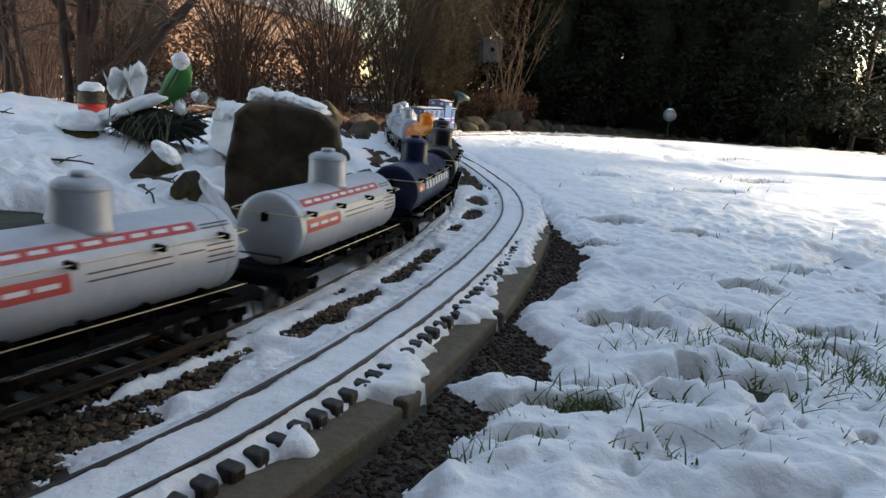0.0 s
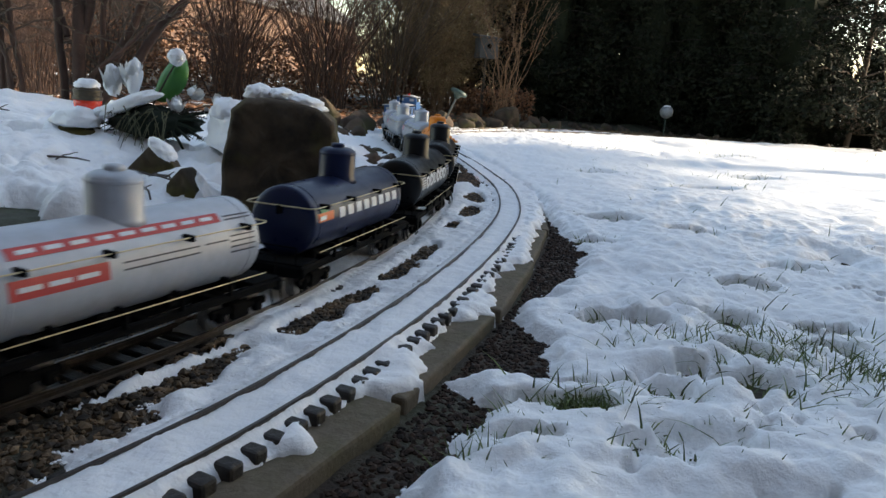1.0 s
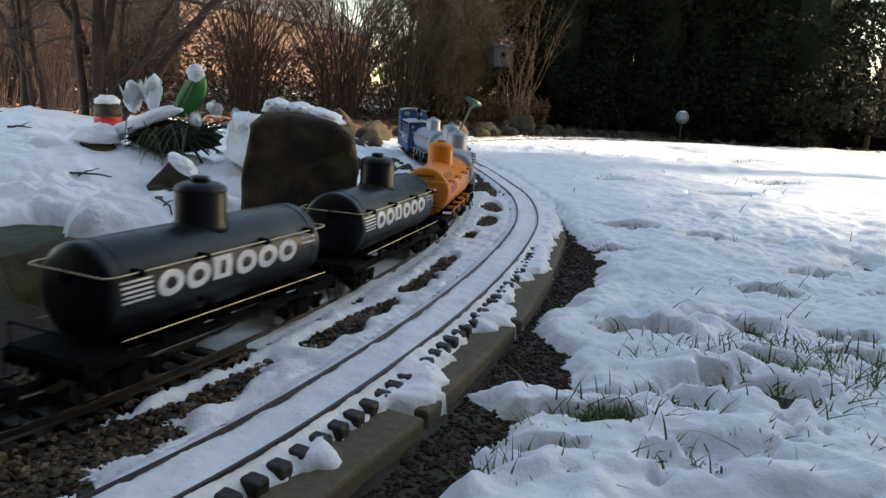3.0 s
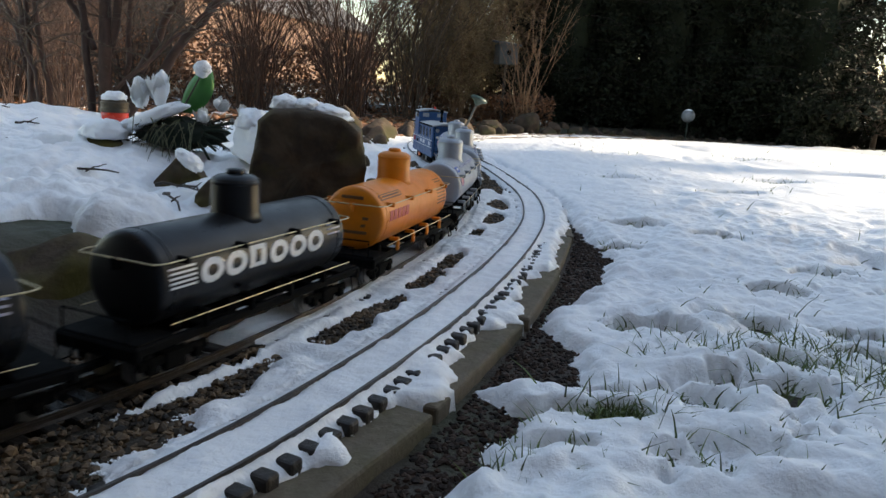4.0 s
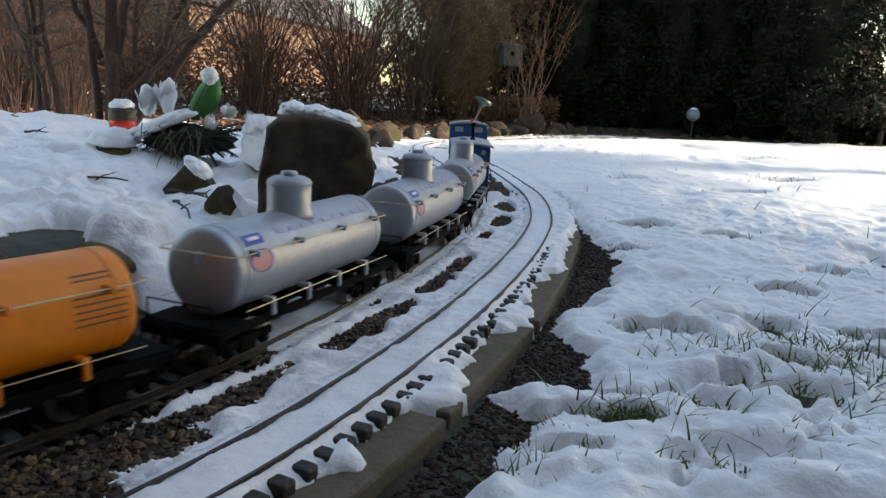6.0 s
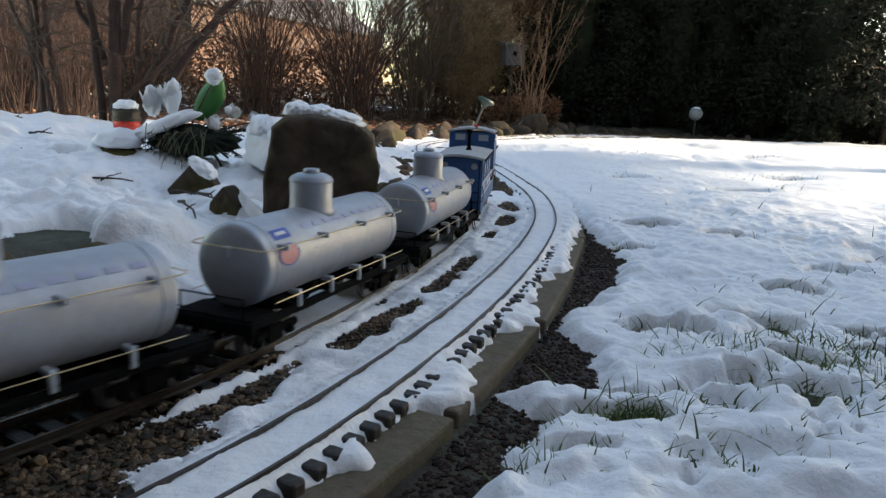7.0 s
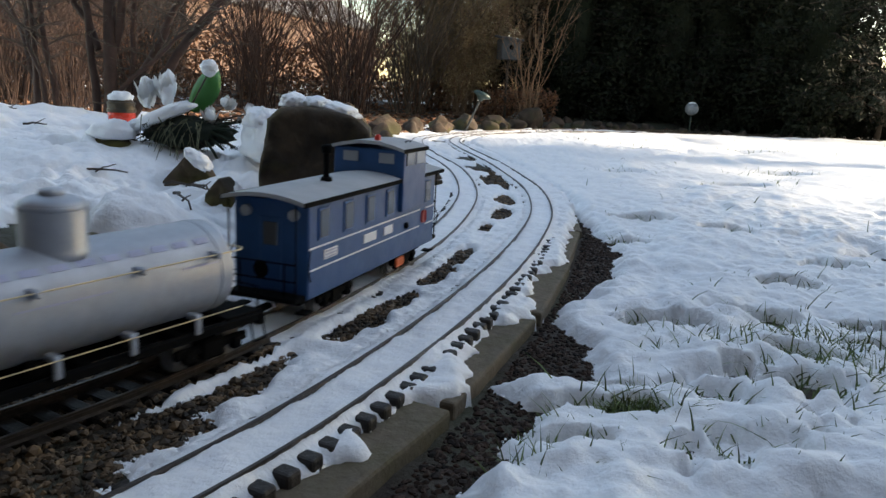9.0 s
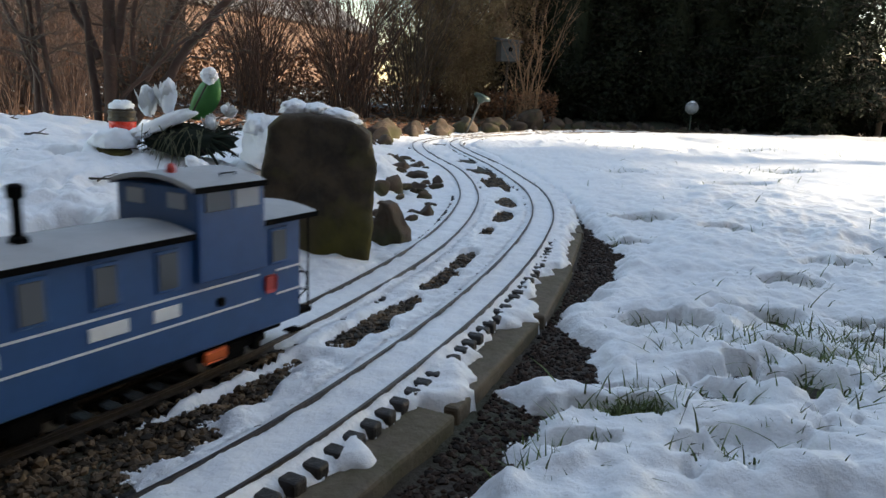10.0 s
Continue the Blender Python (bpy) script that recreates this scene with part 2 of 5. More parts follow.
# ---- heights of the soil and of the snow on it ----
def heights(x, y):
    shape = np.shape(x)
    x, y = np.ravel(x).astype(float), np.ravel(y).astype(float)
    sf, df = beside(x, y, CF, TF)
    sb, db = beside(x, y, CB, TB)
    left = -db                                   # metres to the left of the back track
    n1, n2, n3 = fbm(x, y, .5, 1), fbm(x, y, .12, 2), fbm(x, y, .035, 3, 3)
    n4 = fbm(x, y, .016, 14, 2) * (1 - smooth_step(y, 1.6, 2.6))
    # soil
    z = np.full(len(x), -.021)
    trench = smooth_step(df, .044, .050) * (1 - smooth_step(df, .20, .30)) * (1 - smooth_step(y, 1.55, 2.1))
    z = z - .017 * trench
    z = z + .002 * n3
    near = smooth_step(y, .48, .64) * (1 - smooth_step(y, 1.2, 1.5))
    bank = smooth_step(left, .17 - .06 * near, .42 - .13 * near + .05 * n1)
    top = .080 + .035 * smooth_step(left, .35, 1.3) + .022 * n1
    top = top * (1 - .62 * smooth_step(y, 2.3, 3.4)) + .05 * smooth_step(y, 5.2, 8)
    z = z + bank * top
    lawn = smooth_step(df, .16, .34)
    z = z + lawn * (.010 * n1 + .004 * n2 + .008 - .024 * (1 - smooth_step(y, 1.1, 2.3)))
    z = z + .0085 * ((df < -.040) & (db > .040))
    far = smooth_step(np.hypot(x, y), 14, 40)
    z = z - .02 * far
    # snow depth: negative where the ground shows
    dep = .018 + .010 * n1 + .008 * n2 + .002 * n3
    # lawn with hollows where grass shows
    hol = smooth_step(fbm(x, y, .30, 7, 3), .42, .75) * lawn
    dep_lawn = .0175 + (.008 - .003 * smooth_step(y, 1.5, 2.2)) * fbm(x, y, .26, 4, 2) + (.0050 * fbm(x, y, .09, 5, 3) + .0020 * n3 + .0050 * np.abs(fbm(x, y, .05, 6, 3))) * (1 - .5 * smooth_step(y, 1.5, 2.2)) - (.022 - .010 * smooth_step(y, 1.5, 2.2)) * hol
    edge = np.interp(sf, EDGE_RUN, EDGE_OFF) + .016 * fbm(x, y, .05, 9, 3) + .004 * n3
    lawn_on = smooth_step(df - edge, -.010, .045)
    nm = 1 - smooth_step(y, 1.4, 2.0)
    dep_lawn = dep_lawn + .0070 * fbm(x, y, .032, 16, 3) * smooth_step(fbm(x, y, .45, 17, 2), -.2, .4) * (1 - smooth_step(y, 1.5, 2.2))
    for hx, hy, rx, ry, cut in HOLLOWS:
        q = ((x - hx) / rx) ** 2 + ((y - hy) / ry) ** 2
        dep_lawn = dep_lawn - 1.65 * cut * (1 - smooth_step(q * (1 + nm * (.8 * n2 + .6 * n3)) + .25 * n4, .15, 1.3))
    dep = np.where(df > .075, -.014 + (dep_lawn + .018) * lawn_on ** .6, dep)
    # kerb and sleeper ends: snow spills over in tongues
    patch = fbm(x, y, .10, 12, 3)
    strip = (df > .038) & (df <= .089) & (sf < 3.3)
    spill = np.interp(sf, SPILL_RUN, SPILL_OFF) + .010 * fbm(x, y, .028, 18, 3) + .004 * n4
    over = (1 - smooth_step(df - spill, -.016, .004)) ** .7
    level = KERB_TOP - .004 + over * (.013 + .003 * fbm(x, y, .02, 19, 2) + .004 * smooth_step(y, 1.2, 1.7))
    dep = np.where(strip, np.where(over > .06, level - z, -.02), dep)
    # bed between the tracks: bare gravel patches
    mid = (df < -.036) & (db > .036)
    bare = np.zeros(len(x))
    for ps, pd, ls, ld in PATCHES:
        q = ((sf - ps) / ls) ** 2 + ((df - pd) / ld) ** 2
        bare = np.maximum(bare, 1 - smooth_step(q + .45 * n2 + .25 * n3, .45, 1.25))
    far_bare = smooth_step(fbm(x, y, .16, 22, 3), .1, .5) * smooth_step(sf, 2.4, 2.9)
    bare = np.maximum(bare, far_bare)
    bare = bare * (1 - smooth_step(df, -.052, -.040)) * smooth_step(db + .012 * n2, .050 - .02 * (y < .5), .070 - .02 * (y < .5))
    dep = np.where(mid, .0085 + .003 * n2 - .018 * bare + .0015 * n3, dep)
    # between and just outside the rails
    for d in (df, db):
        inside = np.abs(d) < .0225
        dep = np.where(inside, .0185 + .0008 * n3 + .0006 * n2, dep)
        shoulder = (np.abs(d) >= .0225) & (np.abs(d) <= .038)
        dep = np.where(shoulder, .0170 + .0008 * n3, dep)
    # sleeper ends poke through the shoulder of the front track
    poke = smooth_step(df, .0265, .034) * (df <= .038) * (1 - smooth_step(y, 1.25, 1.7))
    dep = dep - poke * np.maximum(0, .0085 - .007 * smooth_step(fbm(x, y, .035, 20, 3), -.1, .5))
    near_bare = (df < -.03) * (1 - smooth_step(y, .40, .50)) * (db > -.06)
    dep = dep - .03 * near_bare
    # crumbs and ragged rims
    dep = dep + n4 * (.0004 + .0010 * (df > .12) + .0022 * (np.abs(dep) < .011) * ((df > .038) | mid))
    # nothing lies on the near end of the back track
    swept = (np.abs(db) < .048) * (1 - smooth_step(y + .03 * n2, .70, .80)) + (np.abs(db) >= .048) * (np.abs(db) < .075) * (1 - smooth_step(y + .05 * n2, .50, .62))
    dep = dep - .032 * swept
    # bank: deep rounded snow
    deep = smooth_step(left, .12, .26)
    dep = dep + deep * (.014 + .008 * n1 + .008 * fbm(x, y, .2, 31) + (.006 + .006 * (1 - smooth_step(left, .4, .6))) * 1.5 * fbm(x, y, .08, 32, 3) + (.003 + .005 * smooth_step(fbm(x, y, .22, 35, 2), -.1, .4)) * fbm(x, y, .026, 34, 3) * (y < 2) - .030 * smooth_step(fbm(x, y, .13, 33, 3), .5, .8) + .0015 * n3) * (1 - .9 * smooth_step(y, 3.2, 4.2))
    # the foot of the bank beside the near track stays bare and dark
    foot = smooth_step(left, .03, .06) * (1 - smooth_step(left + .03 * n2, .34, .40)) * (1 - smooth_step(y - .5 * left + .03 * n2, .76, .84))
    dep = dep - .09 * foot
    # leaf litter under the shrubs, thin snow at the back
    thin = smooth_step(y - .35 * np.clip(x, -3, 0), 3.9, 5.4) * smooth_step(left, .02, .25)
    dep = dep * (1 - thin) + thin * (-.009 + .016 * fbm(x, y, .35, 40, 4))
    shade = smooth_step(y - .10 * np.abs(x - 1.5), 5.6, 6.1) * (df > -.5)
    dep = dep * (1 - shade) + shade * (-.02)
    return z.reshape(shape), (z + dep).reshape(shape), dep.reshape(shape), df.reshape(shape), left.reshape(shape)


def steps(lo, hi, fine_lo, fine_hi, fine, grow):
    a = list(np.arange(fine_lo, fine_hi, fine))
    d, v = fine, a[-1]
    while v < hi:
        d *= grow
        v += d
        a.append(v)
    d, v, b = fine, fine_lo, []
    while v > lo:
        d *= grow
        v -= d
        b.append(v)
    return np.array(b[::-1] + a)


gx, gy = steps(-70, 70, -.70, .85, .0046, 1.03), steps(-60, 90, .36, 1.9, .0048, 1.019)
GX, GY = np.meshgrid(gx, gy)
Z_SOIL, Z_SNOW, DEP, DF, LEFT = heights(GX, GY)


def sheet(name, z, material, keep=None):
    nx, ny = len(gx), len(gy)
    idx = np.arange(nx * ny).reshape(ny, nx)
    quads = np.stack([idx[:-1, :-1], idx[:-1, 1:], idx[1:, 1:], idx[1:, :-1]], -1)
    if keep is not None:
        k = keep[:-1, :-1] | keep[:-1, 1:] | keep[1:, 1:] | keep[1:, :-1]
        quads = quads[k]
    quads = quads.reshape(-1, 4)
    used, quads = np.unique(quads, return_inverse=True)
    co = np.stack([GX.ravel(), GY.ravel(), z.ravel()], 1)[used]
    me = bpy.data.meshes.new(name)
    me.vertices.add(len(co))
    me.vertices.foreach_set("co", co.ravel())
    me.loops.add(quads.size)
    me.loops.foreach_set("vertex_index", quads.ravel().astype(np.int32))
    me.polygons.add(quads.size // 4)
    me.polygons.foreach_set("loop_start", np.arange(0, quads.size, 4, dtype=np.int32))
    me.polygons.foreach_set("use_smooth", np.ones(quads.size // 4, bool))
    me.update(calc_edges=True)
    me.materials.append(material)
    return new(name, me)


tagged(sheet("ground", Z_SOIL, SOIL), "dark wet garden soil with patches of moss", "ground", kind="structure")
tagged(sheet("snow", Z_SNOW, SNOW, DEP > -.010), "thin patchy melting snow over lawn and track bed", "snow", kind="structure")


def ground_at(x, y, snow=True):
    a = heights(np.array([x]), np.array([y]))
    return float(max(a[0][0], a[1][0]) if snow else a[0][0])


# ---- tracks ----
def sweep(C, T, offset, profile, closed=True):
    """Carries a small cross-section (right, up) along a centre line."""
    N = np.stack([T[:, 1], -T[:, 0]], 1)
    vs, fs, k = [], [], len(profile)
    for c, n in zip(C, N):
        for r, u in profile:
            q = c + n * (offset + r)
            vs.append((q[0], q[1], u))
    for i in range(len(C) - 1):
        for j in range(k):
            fs.append((i * k + j, i * k + (j + 1) % k, (i + 1) * k + (j + 1) % k, (i + 1) * k + j))
    return vs, fs


RAIL_PROFILE = [(-.0015, 0), (.0015, 0), (.0016, -.0022), (.0007, -.003), (.0007, -.0065), (.0035, -.0078), (.0035, -.0085), (-.0035, -.0085),
                (-.0035, -.0078), (-.0007, -.0065), (-.0007, -.003), (-.0016, -.0022)]
PITCH = 0.0262


def build_track(C, T, label, lo, hi):
    track = tagged(new("model_railway_track"), label, "track", group="garden railway tracks")
    for off in (-.0238, .0238):
        vs, fs = sweep(C[::3], T[::3], off, RAIL_PROFILE)
        obj("rail", vs, fs, RAIL, track, "tarnished brass rail", smooth=False)
    first, rest, total = None, bmesh.new(), len(C) * STEP
    for k in range(int(total / PITCH) - 1):
        s = k * PITCH
        c, t = along(C, T, s)
        m = pose(c[0], c[1], -.0162, 0, 0, math.degrees(math.atan2(t[1], t[0])) - 90)
        if lo < c[1] < hi and s < 3.2:
            if first is None:
                first = part("sleeper", box((.092, .0160, .016), bevel=.0032, seg=2), SLEEPER, track, local=m)
            else:
                shared("sleeper", first, track, m)
        else:
            box((.092, .0160, .016), bm=rest, turn=m)
    tagged(part("sleepers", rest, SLEEPER, track), kind="stuff")
    return track


build_track(CF, TF, "brass model railway track on brown plastic sleepers, filled with snow", .3, 2.0)
build_track(CB, TB, "brass model railway track with snow between the rails beside stones", .3, 1.6)


# ---- concrete kerb stones beside the front track ----
kerb = tagged(new("kerb"), "weathered concrete edging stones beside the track", "kerb", kind="structure")
for k in range(9):
    a, _ = along(CF, TF, KERB_START + k * .315)
    b, _ = along(CF, TF, KERB_START + (k + 1) * .315 - .004)
    mid_p, ta = along(CF, TF, KERB_START + (k + .5) * .315)
    off = .0640 + (.002 if k % 2 else -.001)
    u = (b - a) / np.linalg.norm(b - a)
    c = (a + b) / 2 + np.array([u[1], -u[0]]) * off
    bm = box((.310, .046, .11), bevel=.004, seg=2)
    bmesh.ops.subdivide_edges(bm, edges=[e for e in bm.edges if e.calc_length() > .2], cuts=14)
    for v in bm.verts:
        v.co += noise.noise_vector(v.co * 30 + Vector((k * 3, 0, 0))) * .0011
    part("kerb_stone", bm, CONCRETE, kerb, smooth=False, local=pose(c[0], c[1], KERB_TOP - .055 - .0012 * (k % 3), .6 * (k % 2), 0, math.degrees(math.atan2(u[1], u[0])) + (.6 if k % 2 else -.5)))


# ---- gravel ----
def scatter_stones(name, places, sizes, material, label, seed):
    rnd = np.random.RandomState(seed)
    bm = bmesh.new()
    bmesh.ops.create_icosphere(bm, subdivisions=1, radius=1)
    bm.verts.ensure_lookup_table()
    V = np.array([v.co[:] for v in bm.verts])
    F = np.array([[v.index for v in f.verts] for f in bm.faces])
    bm.free()
    n = len(places)
    vs = np.repeat(V[None], n, 0) * (1 + .22 * rnd.randn(n, len(V), 1))
    vs *= sizes[:, None, None] * rnd.uniform(.6, 1.15, (n, 1, 3)) * np.array([1, 1, .75])
    a = rnd.uniform(0, 6.28, n)
    c, s_ = np.cos(a)[:, None], np.sin(a)[:, None]
    vs = np.stack([vs[..., 0] * c - vs[..., 1] * s_, vs[..., 0] * s_ + vs[..., 1] * c, vs[..., 2]], -1) + places[:, None, :]
    fs = (F[None] + (np.arange(n) * len(V))[:, None, None]).reshape(-1, 3)
    me = bpy.data.meshes.new(name)
    me.from_pydata(vs.reshape(-1, 3).tolist(), [], fs.tolist())
    me.materials.append(material)
    return tagged(new(name, me), label, "gravel", kind="stuff")


def bare_places(count, seed, x0, x1, y0, y1, test):
    rnd = np.random.RandomState(seed)
    x, y = rnd.uniform(x0, x1, count), rnd.uniform(y0, y1, count)
    z, zs, dep, df, left = heights(x, y)
    k = test(dep, df, left)
    return np.stack([x[k], y[k], z[k]], 1)


bed = bare_places(110000, 5, -.75, .3, .3, 2.6, lambda dep, df, left: (dep < .001) & (df < -.036) & (left < .12) & (np.abs(np.abs(left) - .0238) > .005))
rs = np.random.RandomState(8)
inner = beside(bed[:, 0], bed[:, 1], CB, TB)[1]
bed[:, 2] += .005 * (np.abs(inner) < .05)
scatter_stones("pebble_gravel", bed + np.array([0, 0, .001]), rs.uniform(.0018, .0046, len(bed)) * rs.choice([.8, 1, 1.35], len(bed)), PEBBLE, "brown and tan pebble ballast between the tracks", 3)
tren = bare_places(60000, 6, -.25, .5, .3, 2.2, lambda dep, df, left: (dep < .001) & (df > .092) & (df < .3))
scatter_stones("dark_gravel", tren + np.array([0, 0, .000]), rs.uniform(.0022, .0048, len(tren)), CHIPPING, "dark wet stone chippings beside the kerb", 4)


# ---- grass ----
GRASS = mat("winter_grass", (0.075, 0.125, 0.026), 0.5, second=(0.13, 0.135, 0.040), grain=50, rand=0.5, island=True)


def blades(name, places, height, width, material, seed, label, lean=.5):
    """Bent tapering blades, three pieces long."""
    rnd = np.random.RandomState(seed)
    vs, fs = [], []
    for (x, y, z), h in zip(places, height):
        a, l = rnd.uniform(0, 6.28), h * rnd.uniform(.1, lean * 2)
        dx, dy = math.cos(a) * l, math.sin(a) * l
        b = rnd.uniform(0, 6.28)
        wx, wy = math.cos(b) * width, math.sin(b) * width
        k = len(vs)
        for u, w in ((0, 1), (.4, .85), (.75, .55)):
            px, py, pz = x + dx * u * u, y + dy * u * u, z + h * (u - .25 * u * u * l / h)
            vs += [(px - wx * w, py - wy * w, pz), (px + wx * w, py + wy * w, pz)]
        vs.append((x + dx, y + dy, z + h * (1 - .25 * l / h)))
        fs += [(k, k + 1, k + 3, k + 2), (k + 2, k + 3, k + 5, k + 4), (k + 4, k + 5, k + 6)]
    return tagged(obj(name, vs, fs, material, smooth=True), label, "grass", kind="stuff")


rg = np.random.RandomState(12)
gp, gh = [], []
for hx, hy, rx, ry, cut in HOLLOWS:
    n = 110 if cut > .02 else 60
    gp.append(np.stack([hx + rx * .75 * rg.randn(n), hy + ry * .8 * rg.randn(n)], 1))
    gh.append(rg.uniform(.003, .016, n) * rg.choice([1, 1, 1, 2.2], n))
tuft = np.stack([.190 + .020 * rg.randn(300), .680 + .012 * rg.randn(300)], 1)
gp.append(tuft), gh.append(rg.uniform(.010, .030, 300))
n = 900
lone = np.stack([rg.uniform(.1, 3.2, n), .45 + 5.2 * rg.uniform(0, 1, n) ** 1.3], 1)
keep = (fbm(lone[:, 0], lone[:, 1], .35, 51, 3) > .22)
gp.append(lone[keep]), gh.append(rg.uniform(.012, .036, keep.sum()))
n = 300
long_grass = np.stack([.53 + .06 * rg.randn(n), .86 + .07 * rg.randn(n)], 1)
gp.append(long_grass), gh.append(rg.uniform(.012, .045, n) * rg.choice([.5, 1], n))
rag = np.stack([.44 + .07 * rg.randn(n), .82 + .07 * rg.randn(n)], 1)
gp.append(rag), gh.append(rg.uniform(.006, .034, n))
for cx, cy, n, hh in ((.075, .535, 40, .026), (.13, .555, 30, .02), (.33, .63, 36, .022), (.41, .61, 30, .02), (.55, .80, 40, .03), (.60, 1.0, 36, .03), (.47, .95, 40, .028), (.36, .88, 36, .028), (.27, .84, 26, .03), (.30, .90, 24, .03), (.52, .72, 40, .026)):
    gp.append(np.stack([cx + .018 * rg.randn(n), cy + .012 * rg.randn(n)], 1)), gh.append(rg.uniform(.3, 1.1, n) * hh)
gp, gh = np.vstack(gp), np.concatenate(gh)
gz, gs, gd, gdf, gl = heights(gp[:, 0], gp[:, 1])
ok = gdf > .15
blades("grass", np.column_stack([gp, gz])[ok], (gh + np.maximum(gd, 0) * .8)[ok], .0013, GRASS, 4, "sparse winter grass blades poking through snow", lean=.7)


# ---- crumbs of snow along the ragged rims ----
rim = bare_places(90000, 15, -.6, .6, .36, 1.9, lambda dep, df, left: (np.abs(dep - .001) < .0035) & (np.abs(np.abs(df) - .0238) > .006) & (np.abs(np.abs(left) - .0238) > .006))
rim = rim[np.random.RandomState(3).permutation(len(rim))[:9000]]
tagged(scatter_stones("snow_crumbs", rim + np.array([0, 0, .0015]), rs.uniform(.0007, .0026, len(rim)), SNOW, "crumbs of wet snow along the melting edge", 7), category="snow")


# ---- the train: nine tank cars and a caboose, running towards the near end of the back track ----
def paint(name, base, second=None, rough=0.42, metal=0.0, spec=0.4):
    return mat(name, base, rough, metal, second=second or tuple(c * 0.8 for c in base), grain=70, amount=0.5, bump=0.06, bump_scale=200,
               stain=tuple(c * 0.85 for c in base), stain_scale=14, spec=spec)


WHITE_P = paint("white_silver_paint", (0.45, 0.475, 0.515), rough=0.46, metal=0.3)
SILVER_P = paint("silver_paint", (0.38, 0.405, 0.445), rough=0.46, metal=0.5)
NAVY_P = paint("navy_paint", (0.007, 0.014, 0.050), rough=0.34, spec=0.28)
BLACK_P = paint("gloss_black_paint", (0.009, 0.010, 0.012), rough=0.34, spec=0.28)
ORANGE_P = paint("orange_paint", (0.78, 0.225, 0.010), rough=0.4)
BLUE_P = paint("blue_paint", (0.016, 0.078, 0.215), rough=0.42)
RED_INK = mat("red_print", (0.50, 0.045, 0.04), 0.5, second=(0.40, 0.05, 0.045), grain=60)
WHITE_INK = mat("white_print", (0.72, 0.74, 0.76), 0.5, grain=60)
DARK_INK = mat("dark_print", (0.06, 0.065, 0.08), 0.5, grain=60)
BLUE_INK = mat("blue_print", (0.03, 0.09, 0.40), 0.5, grain=60)
GREEN_INK = mat("green_print", (0.05, 0.22, 0.07), 0.5, grain=60)
PINK_INK = mat("faded_red_print", (0.55, 0.22, 0.24), 0.5, grain=60)
LILAC_INK = mat("faded_blue_print", (0.36, 0.38, 0.52), 0.5, grain=60)
BROWN_INK = mat("brown_print", (0.16, 0.07, 0.02), 0.5, grain=60)
ROOF_GREY = mat("grey_snowy_roof", (0.33, 0.34, 0.35), 0.7, second=(0.46, 0.47, 0.49), grain=30, bump=0.3)
SPRING = mat("orange_plastic", (0.75, 0.13, 0.02), 0.45, grain=60)
GLASS = mat("dim_window", (0.075, 0.08, 0.088), 0.12, second=(0.09, 0.095, 0.10), grain=12, coat=0.4)
# paler copy of the window glass, with its lit look put into the colour
GLASS_LIT = mat("lit_window", (0.30, 0.32, 0.35), 0.2, second=(0.30, 0.32, 0.34), grain=12)
RED_LAMP = mat("red_lens", (0.65, 0.03, 0.02), 0.2, grain=60)

R_TANK, Z_TANK, L_TANK = 0.0445, 0.0885, 0.300
WHEEL_R = 0.0155
SPACING, SPEED, START = 0.4094, 0.3708, 1.292
PIVOT = 0.128


def bogie(parent, x, side_material=BLACK):
    fr = box((.030, .052, .010), (x, 0, .020), .002)
    for s in (-1, 1):
        box((.088, .006, .009), (x, s * .034, .019), .002, bm=fr)
        box((.030, .007, .020), (x, s * .035, .017), .003, bm=fr)
        for e in (-1, 1):
            box((.012, .009, .013), (x + e * .029, s * .035, .0155), .002, bm=fr)
    truck = part("bogie", fr, BLACK, parent)
    for e in (-1, 1):
        for s in (-1, 1):
            w = lathe([(.003, .0285), (.0135, .0278), (.0135, .0248), (WHEEL_R, .0246), (WHEEL_R, .0208), (.0172, .0205), (.0172, .0190), (.004, .0188)],
                      20, "Y")
            if s < 0:
                bmesh.ops.scale(w, vec=(1, -1, 1), verts=w.verts)
                bmesh.ops.reverse_faces(w, faces=w.faces)
            part("wheel", w, STEEL, truck, "dull steel flanged wheel", local=pose(x + e * .029, 0, WHEEL_R))
    return truck


def decal(parent, name, material, x0, x1, a0, a1, r=R_TANK + .0006, skew=0.0, thick=.0004):
    """A printed patch on the tank's flank, between two angles above the horizontal, on both sides."""
    for side in (-1, 1):
        bm = bmesh.new()
        n, k = 8, 5
        g = []
        for i in range(n + 1):
            row = []
            for j in range(k + 1):
                a = radians(14 + a0 + (a1 - a0) * j / k)
                x = x0 + (x1 - x0) * i / n + skew * j / k
                row.append(bm.verts.new((x * -side, side * r * math.cos(a), Z_TANK + r * math.sin(a))))
            g.append(row)
        for i in range(n):
            for j in range(k):
                f = (g[i][j], g[i + 1][j], g[i + 1][j + 1], g[i][j + 1])
                bm.faces.new(f)
        bmesh.ops.recalc_face_normals(bm, faces=bm.faces)
        bmesh.ops.solidify(bm, geom=list(bm.faces), thickness=thick)
        part(name, bm, material, parent)


